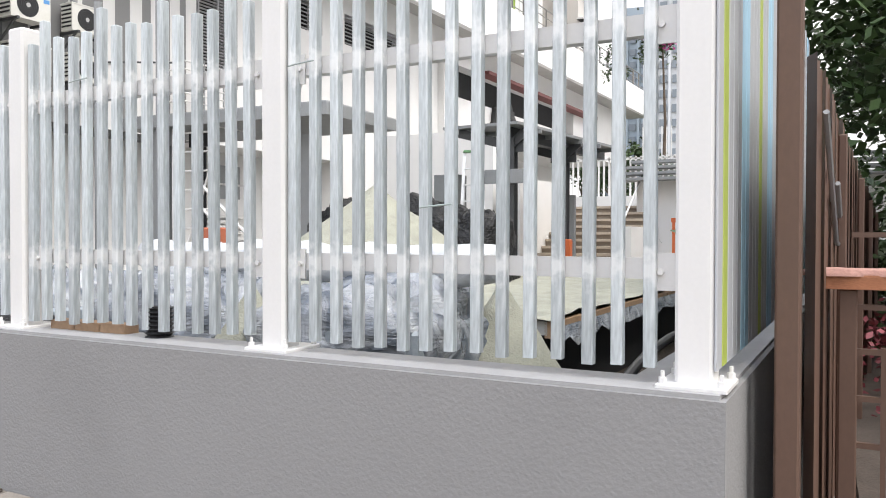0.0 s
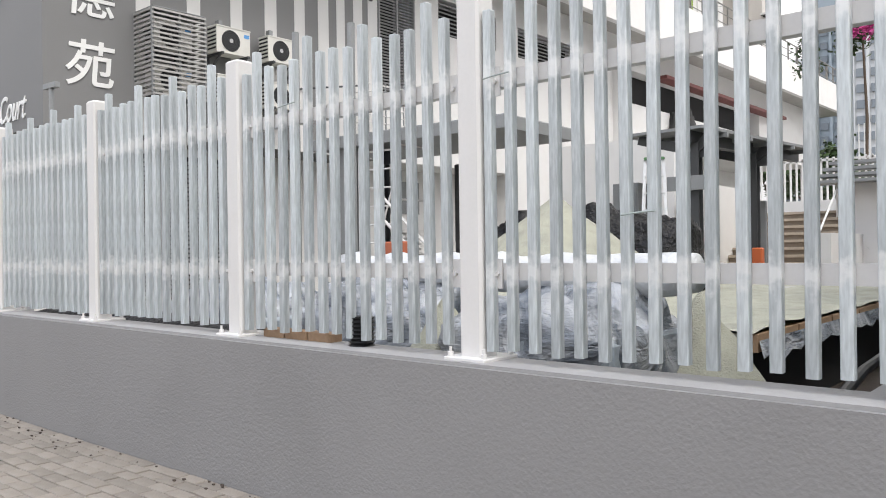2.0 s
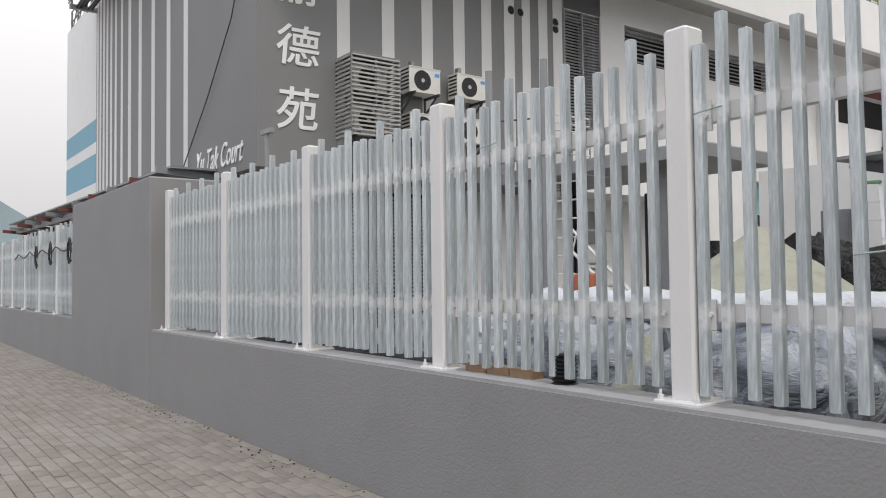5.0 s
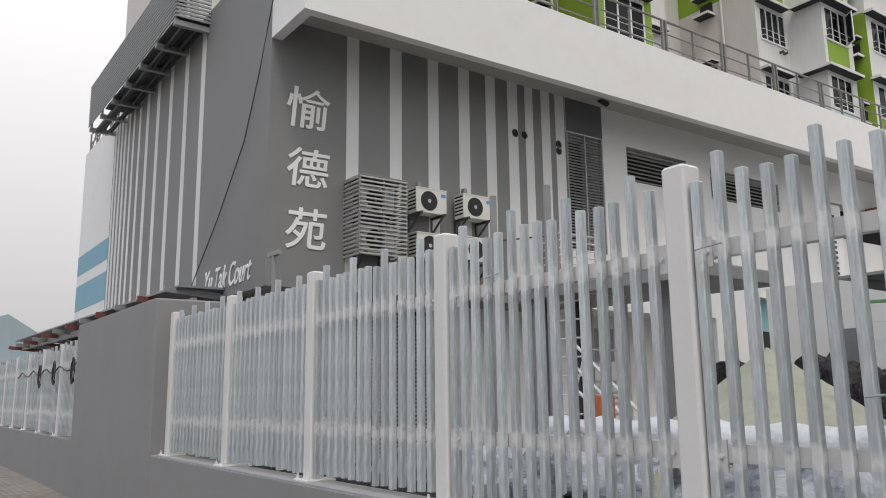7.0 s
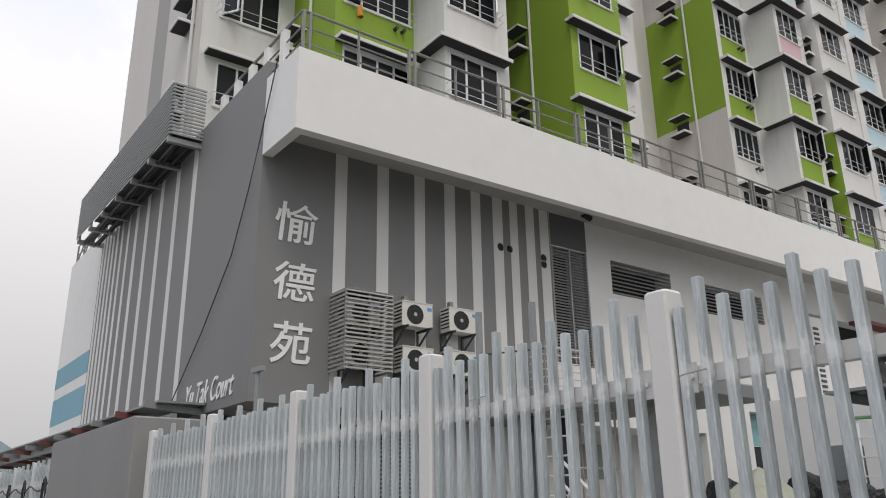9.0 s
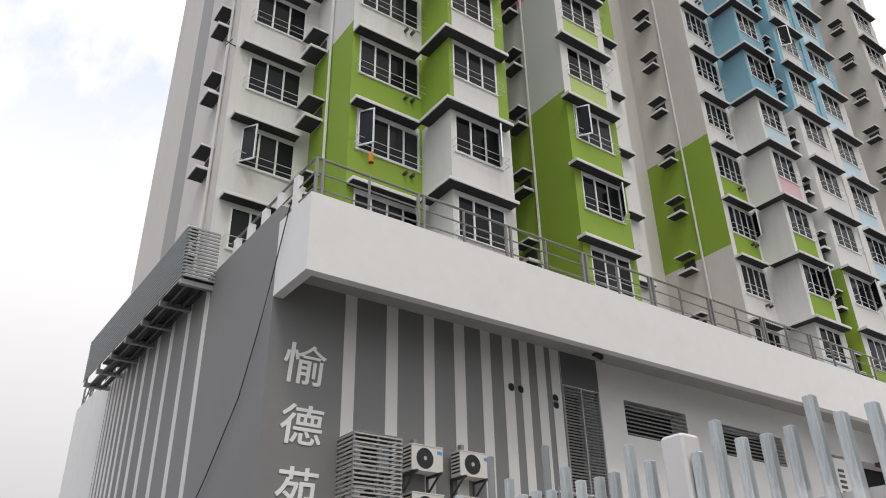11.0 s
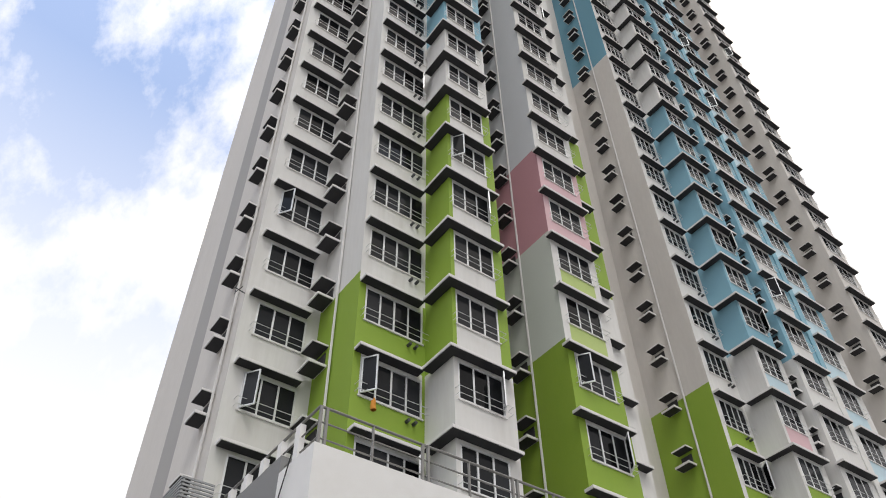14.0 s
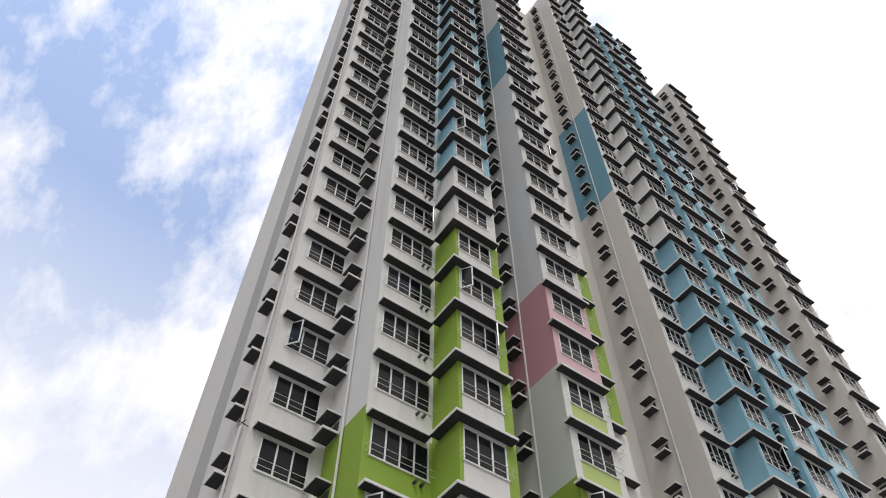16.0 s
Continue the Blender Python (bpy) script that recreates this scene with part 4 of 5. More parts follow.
put("arm", MB().tube([(0, 0.2, 0), (-0.35, 0.7, 0.1)], 0.02, 6), BLACK, sp)
# small white pipe rack and cable on the wall
rk = thing("pipe_rack", "white metal rack with pipes fixed to the wall", "rack", at=BLD)
for i in range(6):
    put("bar", MB().tube([(XW + 0.1, 9.3, 4.2 + i * 0.16), (XW + 0.55, 9.3, 4.2 + i * 0.16), (XW + 0.55, 10.4, 4.2 + i * 0.16)], 0.018, 6), POSTW, rk)
for y in (9.3, 9.85, 10.4):
    put("upright", MB().tube([(XW + 0.55, y, 3.5), (XW + 0.55, y, 5.1)], 0.02, 6), STEELM, rk)
put("arm", MB().tube([(XW, 7.9, 4.75), (XW + 0.55, 9.3, 4.95)], 0.02, 6), STEELD, rk)
cab = MB().tube([(-11.41, 2.95, 9.75), (-12.0, 2.95, 8.35), (-12.42, 2.95, 7.44), (-13.06, 2.95, 6.3), (-14.31, 2.95, 5.1), (-15.98, 2.95, 3.75)], 0.012, 5)
put("cable", cab, BLACK, at=BLD, label="thin black cable slung across the grey wall", category="cable")

# ---- street side: signpost, covered way and cables ----
tp = thing("sign_post", "thin grey steel T-shaped post behind the fence", "post", at=pose(-8.6, 1.5, 0))
put("pole", MB().tube([(0, 0, GZ), (0, 0, 3.38)], 0.03, 8), STEELM, tp)
put("crossbar", MB().box(-0.14, 0.14, -0.03, 0.03, 3.36, 3.42), STEELM, tp)
for i, (x, y, h) in enumerate(((-5.55, 2.4, 3.62), (-4.75, 2.35, 3.55))):
    put("steel_pole", MB().tube([(x, y, GZ), (x, y, h)], 0.035, 8), STEELM, label="thin galvanised steel pole inside the fence", category="pole", group="steel poles")
cw = thing("covered_walkway", "steel framed walkway roof with red-brown beams", "canopy", at=pose(0, 0.9, 0, 0, 0, -2.6))
for y in (1.0, 1.9, 2.8):
    put("beam", MB().bar((-14.0, y, 3.38), (-34, y, 3.62), 0.1, 0.16), STEELM if y < 1.5 else RUST, cw)
for i in range(12):
    x = -14.2 - i * 1.8
    put("rafter", MB().bar((x, 0.5, 3.62), (x, 3.0, 3.40), 0.08, 0.12), RUST if i % 2 else STEELM, cw)
put("roof_sheet", MB().bar((-14.0, 1.9, 3.66), (-34, 1.9, 3.88), 2.4, 0.04), STEELM, cw)
for i in range(5):
    put("post", MB().box(-15.2 - 4.4 * i, -15.0 - 4.4 * i, 1.5, 1.7, GZ, 3.5), STEELM, cw)
crng = random.Random(9)
for i, x in enumerate((-14.2, -15.9, -17.4)):
    pts = []
    for k in range(14):
        a = k * 0.9
        pts.append((x + 0.12 * math.cos(a) + 0.01 * k, -0.06, 2.12 + 0.22 * math.sin(a) + crng.uniform(-0.03, 0.03)))
    put("cable_coil", MB().tube(pts, 0.014, 5), BLACK, at=FENCE, label="coil of black cable hung on the fence", category="cable", group="cable coils")
pts = [(-13.9 - 0.25 * k, -0.05, 2.25 - 0.12 * abs(math.sin(k * 0.55))) for k in range(26)]
put("cable", MB().tube(pts, 0.014, 5), BLACK, at=FENCE, label="black cable strung along the far fence", category="cable")

# ---- things on and at the wall ----
cp_ = thing("conduit_stub", "black corrugated plastic pipe standing on the wall", "pipe", at=FENCE @ pose(-2.60, 0.095, WT + 0.004))
rr, zz = [], []
for k in range(15):
    rr.append(0.058 if k % 2 else 0.072)
    zz.append((0, 0, k * 0.0105))
put("pipe", MB().tube(zz, rr, 16), BLACK, cp_)
put("liner", MB().tube([(0, 0, 0.147), (0, 0, 0.152)], 0.05, 14), DARK, cp_)
for k in range(3):
    put("brick", MB().cbox(-3.32 + 0.2 * k - 0.095, -3.32 + 0.2 * k + 0.095, 0.072, 0.164, WT + 0.004, WT + 0.052, 0.006), TIMBER, at=FENCE, label="loose brown brick lying on the wall top", category="brick", group="bricks on the wall")
wt = mat("tie_wire", (0.35, 0.4, 0.38), 0.5, 0.4)
for x, z in ((-1.66, 2.24), (-1.0, 1.62), (-3.1, 2.3)):
    put("wire_tie", MB().tube([(x - 0.05, 0.0, z), (x, -0.004, z + 0.005), (x + 0.09, 0.0, z + 0.012)], 0.004, 5), wt, at=FENCE, label="thin wire tied round a fence tube", category="wire", group="wire ties")


# ---- building site inside ----
def blob(cx, cy, cz, sx, sy, sz, seed, rough=0.12, nu=36, nv=18, freq=2.2, square=0.5):
    """A slumped, creased lump with its flat base at cz."""
    m = MB()
    off = Vector((seed * 7.3, seed * 3.1, seed * 1.7))
    for j in range(nv + 1):
        th = math.pi * 0.5 * j / nv
        for i in range(nu):
            ph = 2 * math.pi * i / nu
            c, s = math.cos(ph), math.sin(ph)
            k = (abs(c) ** (2 / square) + abs(s) ** (2 / square)) ** (-square / 2) if square != 1 else 1.0
            rxy = max(math.cos(th), 0.0) ** 0.35 if square != 1 else math.cos(th)
            p = Vector((c * k * rxy * sx, s * k * rxy * sy, (math.sin(th) ** 0.8) * sz))
            n = noise.noise(p * freq + off) + 0.5 * noise.noise(p * freq * 2.7 + off) + 0.25 * noise.noise(p * freq * 6 + off)
            p *= 1 + rough * n
            m.v.append((cx + p.x, cy + p.y, cz + max(p.z, 0)))
    for j in range(nv):
        for i in range(nu):
            a, b = j * nu + i, j * nu + (i + 1) % nu
            m.f.append((a, b, b + nu, a + nu))
            m.m.append(0)
    return m


def heap(cx, cy, z0, r, h, seed, n=48, rings=26):
    """A conical heap at the angle of repose, with runnels and a soft top."""
    m = MB()
    off = Vector((seed * 5.1, seed, 0))
    for j in range(rings + 1):
        t = j / rings
        for i in range(n):
            a = 2 * math.pi * i / n
            rr_ = r * t * (1 + 0.10 * noise.noise(Vector((math.cos(a) * 1.5, math.sin(a) * 1.5, seed)) + off))
            z = h * (1 - t) ** 1.05 if t > 0.06 else h * (1 - 0.9 * t)
            z += 0.05 * h * noise.noise(Vector((rr_ * math.cos(a) * 3, rr_ * math.sin(a) * 3, seed))) * (0.3 + t)
            z += 0.02 * noise.noise(Vector((rr_ * math.cos(a) * 12, rr_ * math.sin(a) * 12, seed)))
            m.v.append((cx + rr_ * math.cos(a), cy + rr_ * math.sin(a), z0 + max(z, -0.02)))
    for j in range(rings):
        for i in range(n):
            a, b = j * n + i, j * n + (i + 1) % n
            m.f.append((a, a + n, b + n, b))
            m.m.append(0)
    return m


def sheeted(name_at, sx, sy, h, seed, label):
    x, y = name_at
    t = thing("covered_stack", label, "stack", at=pose(x, y, GZ - 0.03))
    put("load", MB().cbox(-sx * 0.86, sx * 0.86, -sy * 0.8, sy * 0.8, 0, h * 0.8, 0.02), FABRIC, t, "grey stacked goods")
    put("sheet", blob(0, 0, 0, sx, sy, h, seed, 0.13, 64, 30, 3.0, 0.35), FILM, t, "crumpled translucent plastic sheeting", smooth=True)
    return t


sheeted((-2.02, 1.35), 0.62, 0.62, 1.12, 1, "stack of goods wrapped in crumpled clear plastic sheeting")
sheeted((-3.45, 1.5), 0.72, 0.6, 1.12, 2, "stack of goods wrapped in crumpled clear plastic sheeting")
sheeted((-5.2, 1.6), 0.8, 0.6, 1.08, 5, "stack of goods wrapped in crumpled clear plastic sheeting")
roll = thing("film_roll", "thick white roll of plastic film lying on wrapped goods", "roll", at=pose(-2.0, 1.5, 1.34, 0, 0, 4))
pts = [(-0.7 + 0.14 * k, 0.02 * math.sin(k), 0.012 * math.sin(k * 2.1)) for k in range(11)]
put("wrap", MB().tube(pts, [0.12 + 0.012 * math.sin(k * 1.7) for k in range(11)], 20), WFILM, roll, smooth=True)
roll = thing("film_roll", "thick white roll of plastic film lying on wrapped goods", "roll", at=pose(-3.4, 1.6, 1.36, 0, 0, 2))
put("wrap", MB().tube(pts, [0.11 + 0.012 * math.sin(k * 1.9) for k in range(11)], 20), WFILM, roll, smooth=True)
put("sand_mound", heap(-4.55, 5.6, 0.15, 2.75, 1.98, 3), SAND, label="tall conical heap of pale greenish sand", category="sand heap", smooth=True)
put("sand_mound", heap(-2.62, 0.95, 0.15, 0.75, 1.08, 4), SAND, label="small heap of pale sand spilled beside the fence", category="sand heap", smooth=True)
put("sand_mound", heap(-1.42, 1.9, 0.15, 0.78, 1.08, 6), SAND, label="small heap of pale sand beside the wrapped goods", category="sand heap", smooth=True)
# raised deck with sand on it, open along the trench
deck = thing("sand_deck", "raised timber deck covered with pale sand above a dark trench", "deck", at=FENCE)
put("slab", MB().box(-6.0, -1.5, 2.6, 10.5, 0.80, 0.90), CONC, deck)
dk = MB()
for k in range(9):
    dk.box(-1.52, -1.44, 2.6 + 0.9 * k, 3.46 + 0.9 * k, 0.78, 0.90)
put("edge_board", dk, TIMBER, deck)
dk = MB()
N1, N2 = 24, 40
for i in range(N1 + 1):
    for j in range(N2 + 1):
        x, y = -6.0 + 4.55 * i / N1, 2.55 + 7.9 * j / N2
        dk.v.append((x, y, 0.93 + 0.05 * noise.noise(Vector((x * 1.4, y * 1.4, 2))) + 0.02 * noise.noise(Vector((x * 6, y * 6, 5)))))
for i in range(N1):
    for j in range(N2):
        a = i * (N2 + 1) + j
        dk.f.append((a, a + N2 + 1, a + N2 + 2, a + 1))
        dk.m.append(0)
put("sand_layer", dk, SAND, deck, smooth=True)
dk = MB()
for k in range(40):
    y = 2.6 + 0.198 * k
    a, b = 0.1 * noise.noise(Vector((k * 0.7, 0, 0))), 0.1 * noise.noise(Vector((k * 0.7 + 0.7, 0, 0)))
    dk.quad((-1.43, y, 0.86), (-1.43, y + 0.198, 0.86), (-1.40, y + 0.198, 0.74 + b), (-1.40, y, 0.74 + a))
put("hanging_sheet", dk, FILM, deck)
# Near-black block put in for the unlit void under the deck.
put("void_fill", MB().box(-5.9, -1.62, 2.7, 10.4, GZ - 0.02, 0.79), DARK, deck)
put("trench_bed", MB().box(-1.61, -0.24, 0.27, 10.4, GZ - 0.02, 0.2), SOIL, at=FENCE, label="dark soil bed of an open trench", category="soil", kind="structure")
# Strip added to darken the shaded gap behind the wall.
put("dark_gap_strip", MB().box(-9.2, -1.62, 0.18, 0.75, GZ - 0.02, 0.22), SOIL, at=FENCE, label="dark soil-coloured strip added for the shaded gap behind the boundary wall", category="soil", kind="structure")
for k, (x, r) in enumerate(((-0.62, 0.06), (-0.95, 0.04))):
    p = [(x + 0.12 * math.sin(j * 0.8 + k), 0.5 + 0.8 * j, 0.50 + 0.03 * j - 0.06 * k) for j in range(12)]
    put("drain_pipe", MB().tube(p, r, 10), BLACK, at=FENCE, label="black plastic pipe lying along the trench", category="pipe", group="trench pipes")
tw = random.Random(21)
for k in range(9):
    x, y = -0.4 - 0.5 * tw.random(), 0.6 + 1.6 * tw.random()
    put("twig", MB().tube([(x, y, 0.3), (x + tw.uniform(-0.3, 0.3), y + 0.3, 0.55), (x + tw.uniform(-0.5, 0.5), y + 0.5, 0.65)], 0.006, 5), TIMBER, at=FENCE, label="dry brown twig in the trench", category="twig", group="twigs in the trench")
for k, (x, y, s, h) in enumerate(((-5.75, 7.0, 0.7, 1.8), (-4.05, 7.2, 0.75, 1.7), (-4.9, 7.7, 0.8, 1.85))):
    put("covered_mound", blob(x, y, GZ, s, 0.6, h, 30 + k, 0.13, 56, 26, 2.4, 0.8), BSHEET, label="heap of goods under black plastic sheeting", category="pile", group="black covered piles", smooth=True)

put("covered_mound", blob(-6.1, 0.62, GZ - 0.03, 2.3, 0.3, 0.88, 37, 0.06, 64, 14, 2.0, 0.35), BSHEET, at=FENCE, label="long low stack under black plastic sheeting", category="pile", group="black covered piles", smooth=True)


def steel_post(x, y, h, w, label, material=STEELM):
    t = thing("steel_column", label, "column", "steel columns of the site canopies", at=pose(x, y, GZ - 0.03))
    b = MB().box(-w / 2, w / 2, -w / 2, -w / 2 + 0.02, 0, h).box(-w / 2, w / 2, w / 2 - 0.02, w / 2, 0, h).box(-0.012, 0.012, -w / 2 + 0.02, w / 2 - 0.02, 0, h)
    put("shaft", b, material, t)
    put("base_plate", MB().box(-w * 0.8, w * 0.8, -w * 0.8, w * 0.8, 0, 0.03), material, t)
    put("top_bracket", MB().box(-w * 1.3, w * 1.3, -0.02, 0.02, h - 0.25, h), material, t)


def step_ladder(x, y, h, turn):
    t = thing("step_ladder", "aluminium folding step ladder standing open", "ladder", at=pose(x, y, GZ - 0.03, 0, 0, turn))
    for sx in (-1, 1):
        put("front_rail", MB().bar((0.26 * sx, -0.45, 0), (0.15 * sx, 0, h), 0.05, 0.03), ALU, t)
        put("back_rail", MB().bar((0.26 * sx, 0.5, 0), (0.15 * sx, 0.03, h), 0.04, 0.03), ALU, t)
    n = int(h / 0.28)
    for k in range(1, n):
        f_ = k / n
        w = 0.26 - 0.11 * f_
        put("tread", MB().box(-w, w, -0.45 * (1 - f_) - 0.04, -0.45 * (1 - f_) + 0.04, h * f_ - 0.012, h * f_ + 0.012), ALU, t)
    put("cap", MB().cbox(-0.17, 0.17, -0.06, 0.09, h, h + 0.04, 0.01), mat_gcap, t, "green plastic cap")


mat_gcap = mat("green_plastic", (0.12, 0.26, 0.12), 0.5)
step_ladder(-5.15, 10.0, 2.85, 20)
# walkway canopy in the yard
steel_post(-4.53, 10.2, 3.1, 0.2, "dark grey steel H column carrying the yard canopy", STEELD)
steel_post(-4.28, 12.5, 3.1, 0.2, "dark grey steel H column carrying the yard canopy", STEELD)
yc = thing("yard_canopy", "dark grey steel canopy with deep brackets", "canopy")
put("roof_sheet", MB().bar((-5.0, 9.9, 3.42), (-4.35, 14.7, 3.42), 1.5, 0.05), STEELM, yc)
put("beam", MB().bar((-4.56, 9.95, 3.30), (-4.05, 14.6, 3.30), 0.14, 0.2), STEELD, yc)
for x, y in ((-4.53, 10.2), (-4.28, 12.5)):
    for e in (-0.95, 0.35):
        put("beam", MB().bar((x, y, 3.08), (x + e, y - 0.05, 3.34), 0.1, 0.16), STEELD, yc)
for y in (10.6, 11.5, 12.4, 13.3, 14.2):
    put("purlin", MB().bar((-5.6 + 0.136 * (y - 9.9), y, 3.36), (-4.2 + 0.136 * (y - 9.9), y, 3.36), 0.06, 0.08), STEELM, yc)
put("box", MB().cbox(-4.95, -4.2, 10.02, 10.1, 2.42, 2.66, 0.01), STEELM, label="grey metal junction box on the canopy column", category="box")
sb = thing("switch_cabinet", "grey steel site cabinet on legs", "cabinet", at=pose(-5.78, 10.4, GZ - 0.03))
put("body", MB().cbox(-0.24, 0.24, -0.2, 0.2, 1.45, 2.5, 0.01), STEELM, sb)
put("door", MB().box(-0.21, 0.21, -0.212, -0.2, 1.5, 2.45), STEELM, sb)
for sx in (-0.2, 0.2):
    put("leg", MB().box(sx - 0.02, sx + 0.02, -0.02, 0.02, 0, 1.45), STEELM, sb)
# Black leaning crate, only roughly shaped as a slumped lump.
bb = thing("black_crate", "black leaning crate beside the ladder, shaped as a slumped lump", "bag", at=pose(-4.38, 8.5, GZ - 0.03))
put("bag", blob(0, 0, 0, 0.26, 0.2, 1.5, 44, 0.2, 28, 12, 2.0, 0.6), BSHEET, bb, smooth=True)
# stairs and white side walls
# Step stone darkened, so risers carry the shade below each tread.
RISER_SHADE = mat("stone_riser_shaded", (0.24, 0.20, 0.16), 0.9, spots=0.1, scale=5)
stair = thing("garden_stair", "broad flight of beige stone steps between white walls", "stairs", at=pose(-5.1, 14.6, GZ - 0.03))
for k in range(11):
    b = MB().box(-0.75, 1.5, 0.3 * k + 0.05, 0.3 * k + 0.34, 0 if k == 0 else 0.17 * (k - 1), 0.17 * (k + 1) + 0.24, 1)
    b.cbox(-0.75, 1.5, 0.3 * k, 0.3 * k + 0.34, 0.17 * (k + 1) + 0.24, 0.17 * (k + 1) + 0.3, 0.008, 0)
    put("step", b, [STEP, RISER_SHADE], stair)
m = MB()
m.prism([(-1.2, -0.3), (-0.76, -0.3), (-0.76, 3.6), (-1.2, 3.6)], 0, 2.75)
put("side_wall", m, WHITE, stair, "white rendered side wall")
put("side_wall", MB().box(1.5, 1.75, -0.2, 5.0, 0, 1.6), WHITE, stair, "white rendered side wall")
put("handrail", MB().tube([(1.3, 0.1, 1.2), (1.3, 3.2, 3.0)], 0.025, 8), ALU, stair, "steel handrail")
put("yard_wall", MB().box(-9.5, -6.6, 14.5, 14.9, 0, 4.0), WHITE, label="white rendered wall beside the garden stair", category="wall", kind="structure")
put("grey_panel", MB().cbox(-4.9, -4.45, 13.9, 14.0, 0.12, 2.4, 0.01), STEELM, label="upright grey metal panel in the yard", category="panel")
# Terracotta pot, reduced to a plain orange upright block.
put("barrier", MB().cbox(-4.2, -4.02, 12.1, 12.28, 0.12, 1.45, 0.02), ORANGE, label="orange terracotta pot in the yard, built as an upright block", category="barrier")
ob_ = thing("orange_barrier", "orange plastic site barrier near a doorway", "barrier", at=pose(-2.35, 15.4, GZ - 0.03))
for k in range(4):
    put("bar", MB().box(-0.3 + 0.18 * k, -0.24 + 0.18 * k, -0.02, 0.02, 0.0, 1.75), ORANGE, ob_)
put("top_rail", MB().box(-0.32, 0.34, -0.025, 0.025, 1.7, 1.8), ORANGE, ob_)
# pale block on the far side of the yard
ob_ = thing("yard_building", "low white building with layered grey eaves and a doorway", "building", at=FENCE)
m = MB()
m.box(-4.7, 1.0, 17.4, 17.5, 0.1, 2.9)
m.box(-4.7, -4.6, 17.5, 30, 0.1, 2.9)
put("wall", m, WHITE, ob_)
put("doorway", MB().box(-3.4, -2.5, 17.36, 17.44, 0.1, 2.6), mat("brown_door", (0.14, 0.10, 0.08), 0.6), ob_, "dim brown doorway")
for k in range(4):
    put("eave", MB().box(-5.1 + 0.1 * k, 1.2, 16.8 + 0.12 * k, 17.6, 2.9 + 0.15 * k, 2.97 + 0.15 * k), STEELM, ob_)
m = MB()
for k in range(26):
    m.tube([(-4.6 + 0.12 * k, 17.6, 3.4), (-4.6 + 0.12 * k, 17.6, 4.3)], 0.015, 5)
put("balustrade", m, WHITE, ob_)
wf = thing("white_fence", "white metal garden fence at the head of the stairs", "fence", at=pose(-5.6, 21.0, 2.7))
for k in range(22):
    put("picket", MB().box(-1 + 0.16 * k, -0.95 + 0.16 * k, -0.02, 0.02, 0, 1.2), WHITE, wf)
put("rail", MB().box(-1, 2.5, -0.02, 0.02, 1.1, 1.16), WHITE, wf)
put("terrace_block", MB().box(-9, 4, 20.6, 34, 0, 2.7), WHITE, label="raised white rendered garden terrace behind the stairs", category="terrace", kind="structure")

# ---- under the podium ----
put("flat_canopy", MB().cbox(-9.9, -5.9, 6.6, 8.6, 3.22, 3.42, 0.02), STEELM, label="flat grey steel canopy over the podium entrance", category="canopy")
steel_post(-9.35, 6.9, 3.1, 0.3, "broad grey steel column under the flat canopy", STEELM)
steel_post(-8.9, 7.3, 3.1, 0.16, "dark steel column under the flat canopy", STEELD)
sc = thing("scaffold_tower", "white tubular scaffold tower with ladder rungs", "scaffold", at=pose(-8.55, 7.1, GZ - 0.03))
for x in (-0.38, 0.38):
    for y in (-0.35, 0.6):
        put("standard", MB().tube([(x, y, 0), (x, y, 3.08)], 0.022, 6), POSTW, sc)
for k in range(10):
    put("rung", MB().tube([(-0.38, -0.35, 0.3 + 0.3 * k), (0.38, -0.35, 0.3 + 0.3 * k)], 0.016, 6), POSTW, sc)
    if k % 3 == 0:
        put("ledger", MB().tube([(0.38, -0.35, 0.4 + 0.3 * k), (0.38, 0.6, 0.4 + 0.3 * k)], 0.018, 6), POSTW, sc)
put("brace", MB().tube([(-0.38, -0.37, 0.4), (0.38, -0.37, 2.4)], 0.018, 6), POSTW, sc)
st_ = thing("handrail_frame", "white tubular stair rail sloping to the ground", "handrail", at=pose(-7.6, 6.4, GZ - 0.03))
for k in range(3):
    put("bar", MB().tube([(-0.6, 0, 2.3 - 0.35 * k), (0.7, 0.1, 1.1 - 0.3 * k)], 0.025, 6), POSTW, st_)
put("dark_doorway", MB().cbox(-8.2, -7.7, 8.4, 8.5, 0.12, 3.0, 0.01), STEELD, label="dark open door leaf under the podium", category="door")
put("board", MB().cbox(-7.2, -6.55, 7.2, 7.28, 0.12, 3.05, 0.01), STEELM, label="tall grey board leaning under the canopy", category="board")
put("plant_pot", MB().cbox(-7.35, -7.0, 5.6, 5.9, 0.12, 1.62, 0.02), mat("terracotta", (0.42, 0.13, 0.07), 0.8), label="terracotta-coloured box in the yard", category="box")
vl = thing("ventilation_grille", "tall dark louvred plant room grille", "grille", at=BLD)
for k in range(34):
    put("slat", MB().box(XW - 1.19, XW - 1.14, 4.6, 7.6, 0.4 + k * 0.085, 0.45 + k * 0.085), LOUV, vl)
# Near-black sheet stands in for the unlit plant room behind the slats.
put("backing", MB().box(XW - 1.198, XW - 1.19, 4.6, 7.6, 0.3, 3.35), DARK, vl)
for y in (4.6, 5.6, 6.6, 7.6):
    put("mullion", MB().box(XW - 1.19, XW - 1.1, y - 0.04, y + 0.04, 0.3, 3.4), WHITE, vl)
vl = thing("ventilation_grille", "white louvred vent beside the lobby", "grille", at=BLD)
for k in range(12):
    put("slat", MB().box(XW - 1.19, XW - 1.1, 11.6, 12.8, 0.5 + k * 0.13, 0.58 + k * 0.13), POSTW, vl)
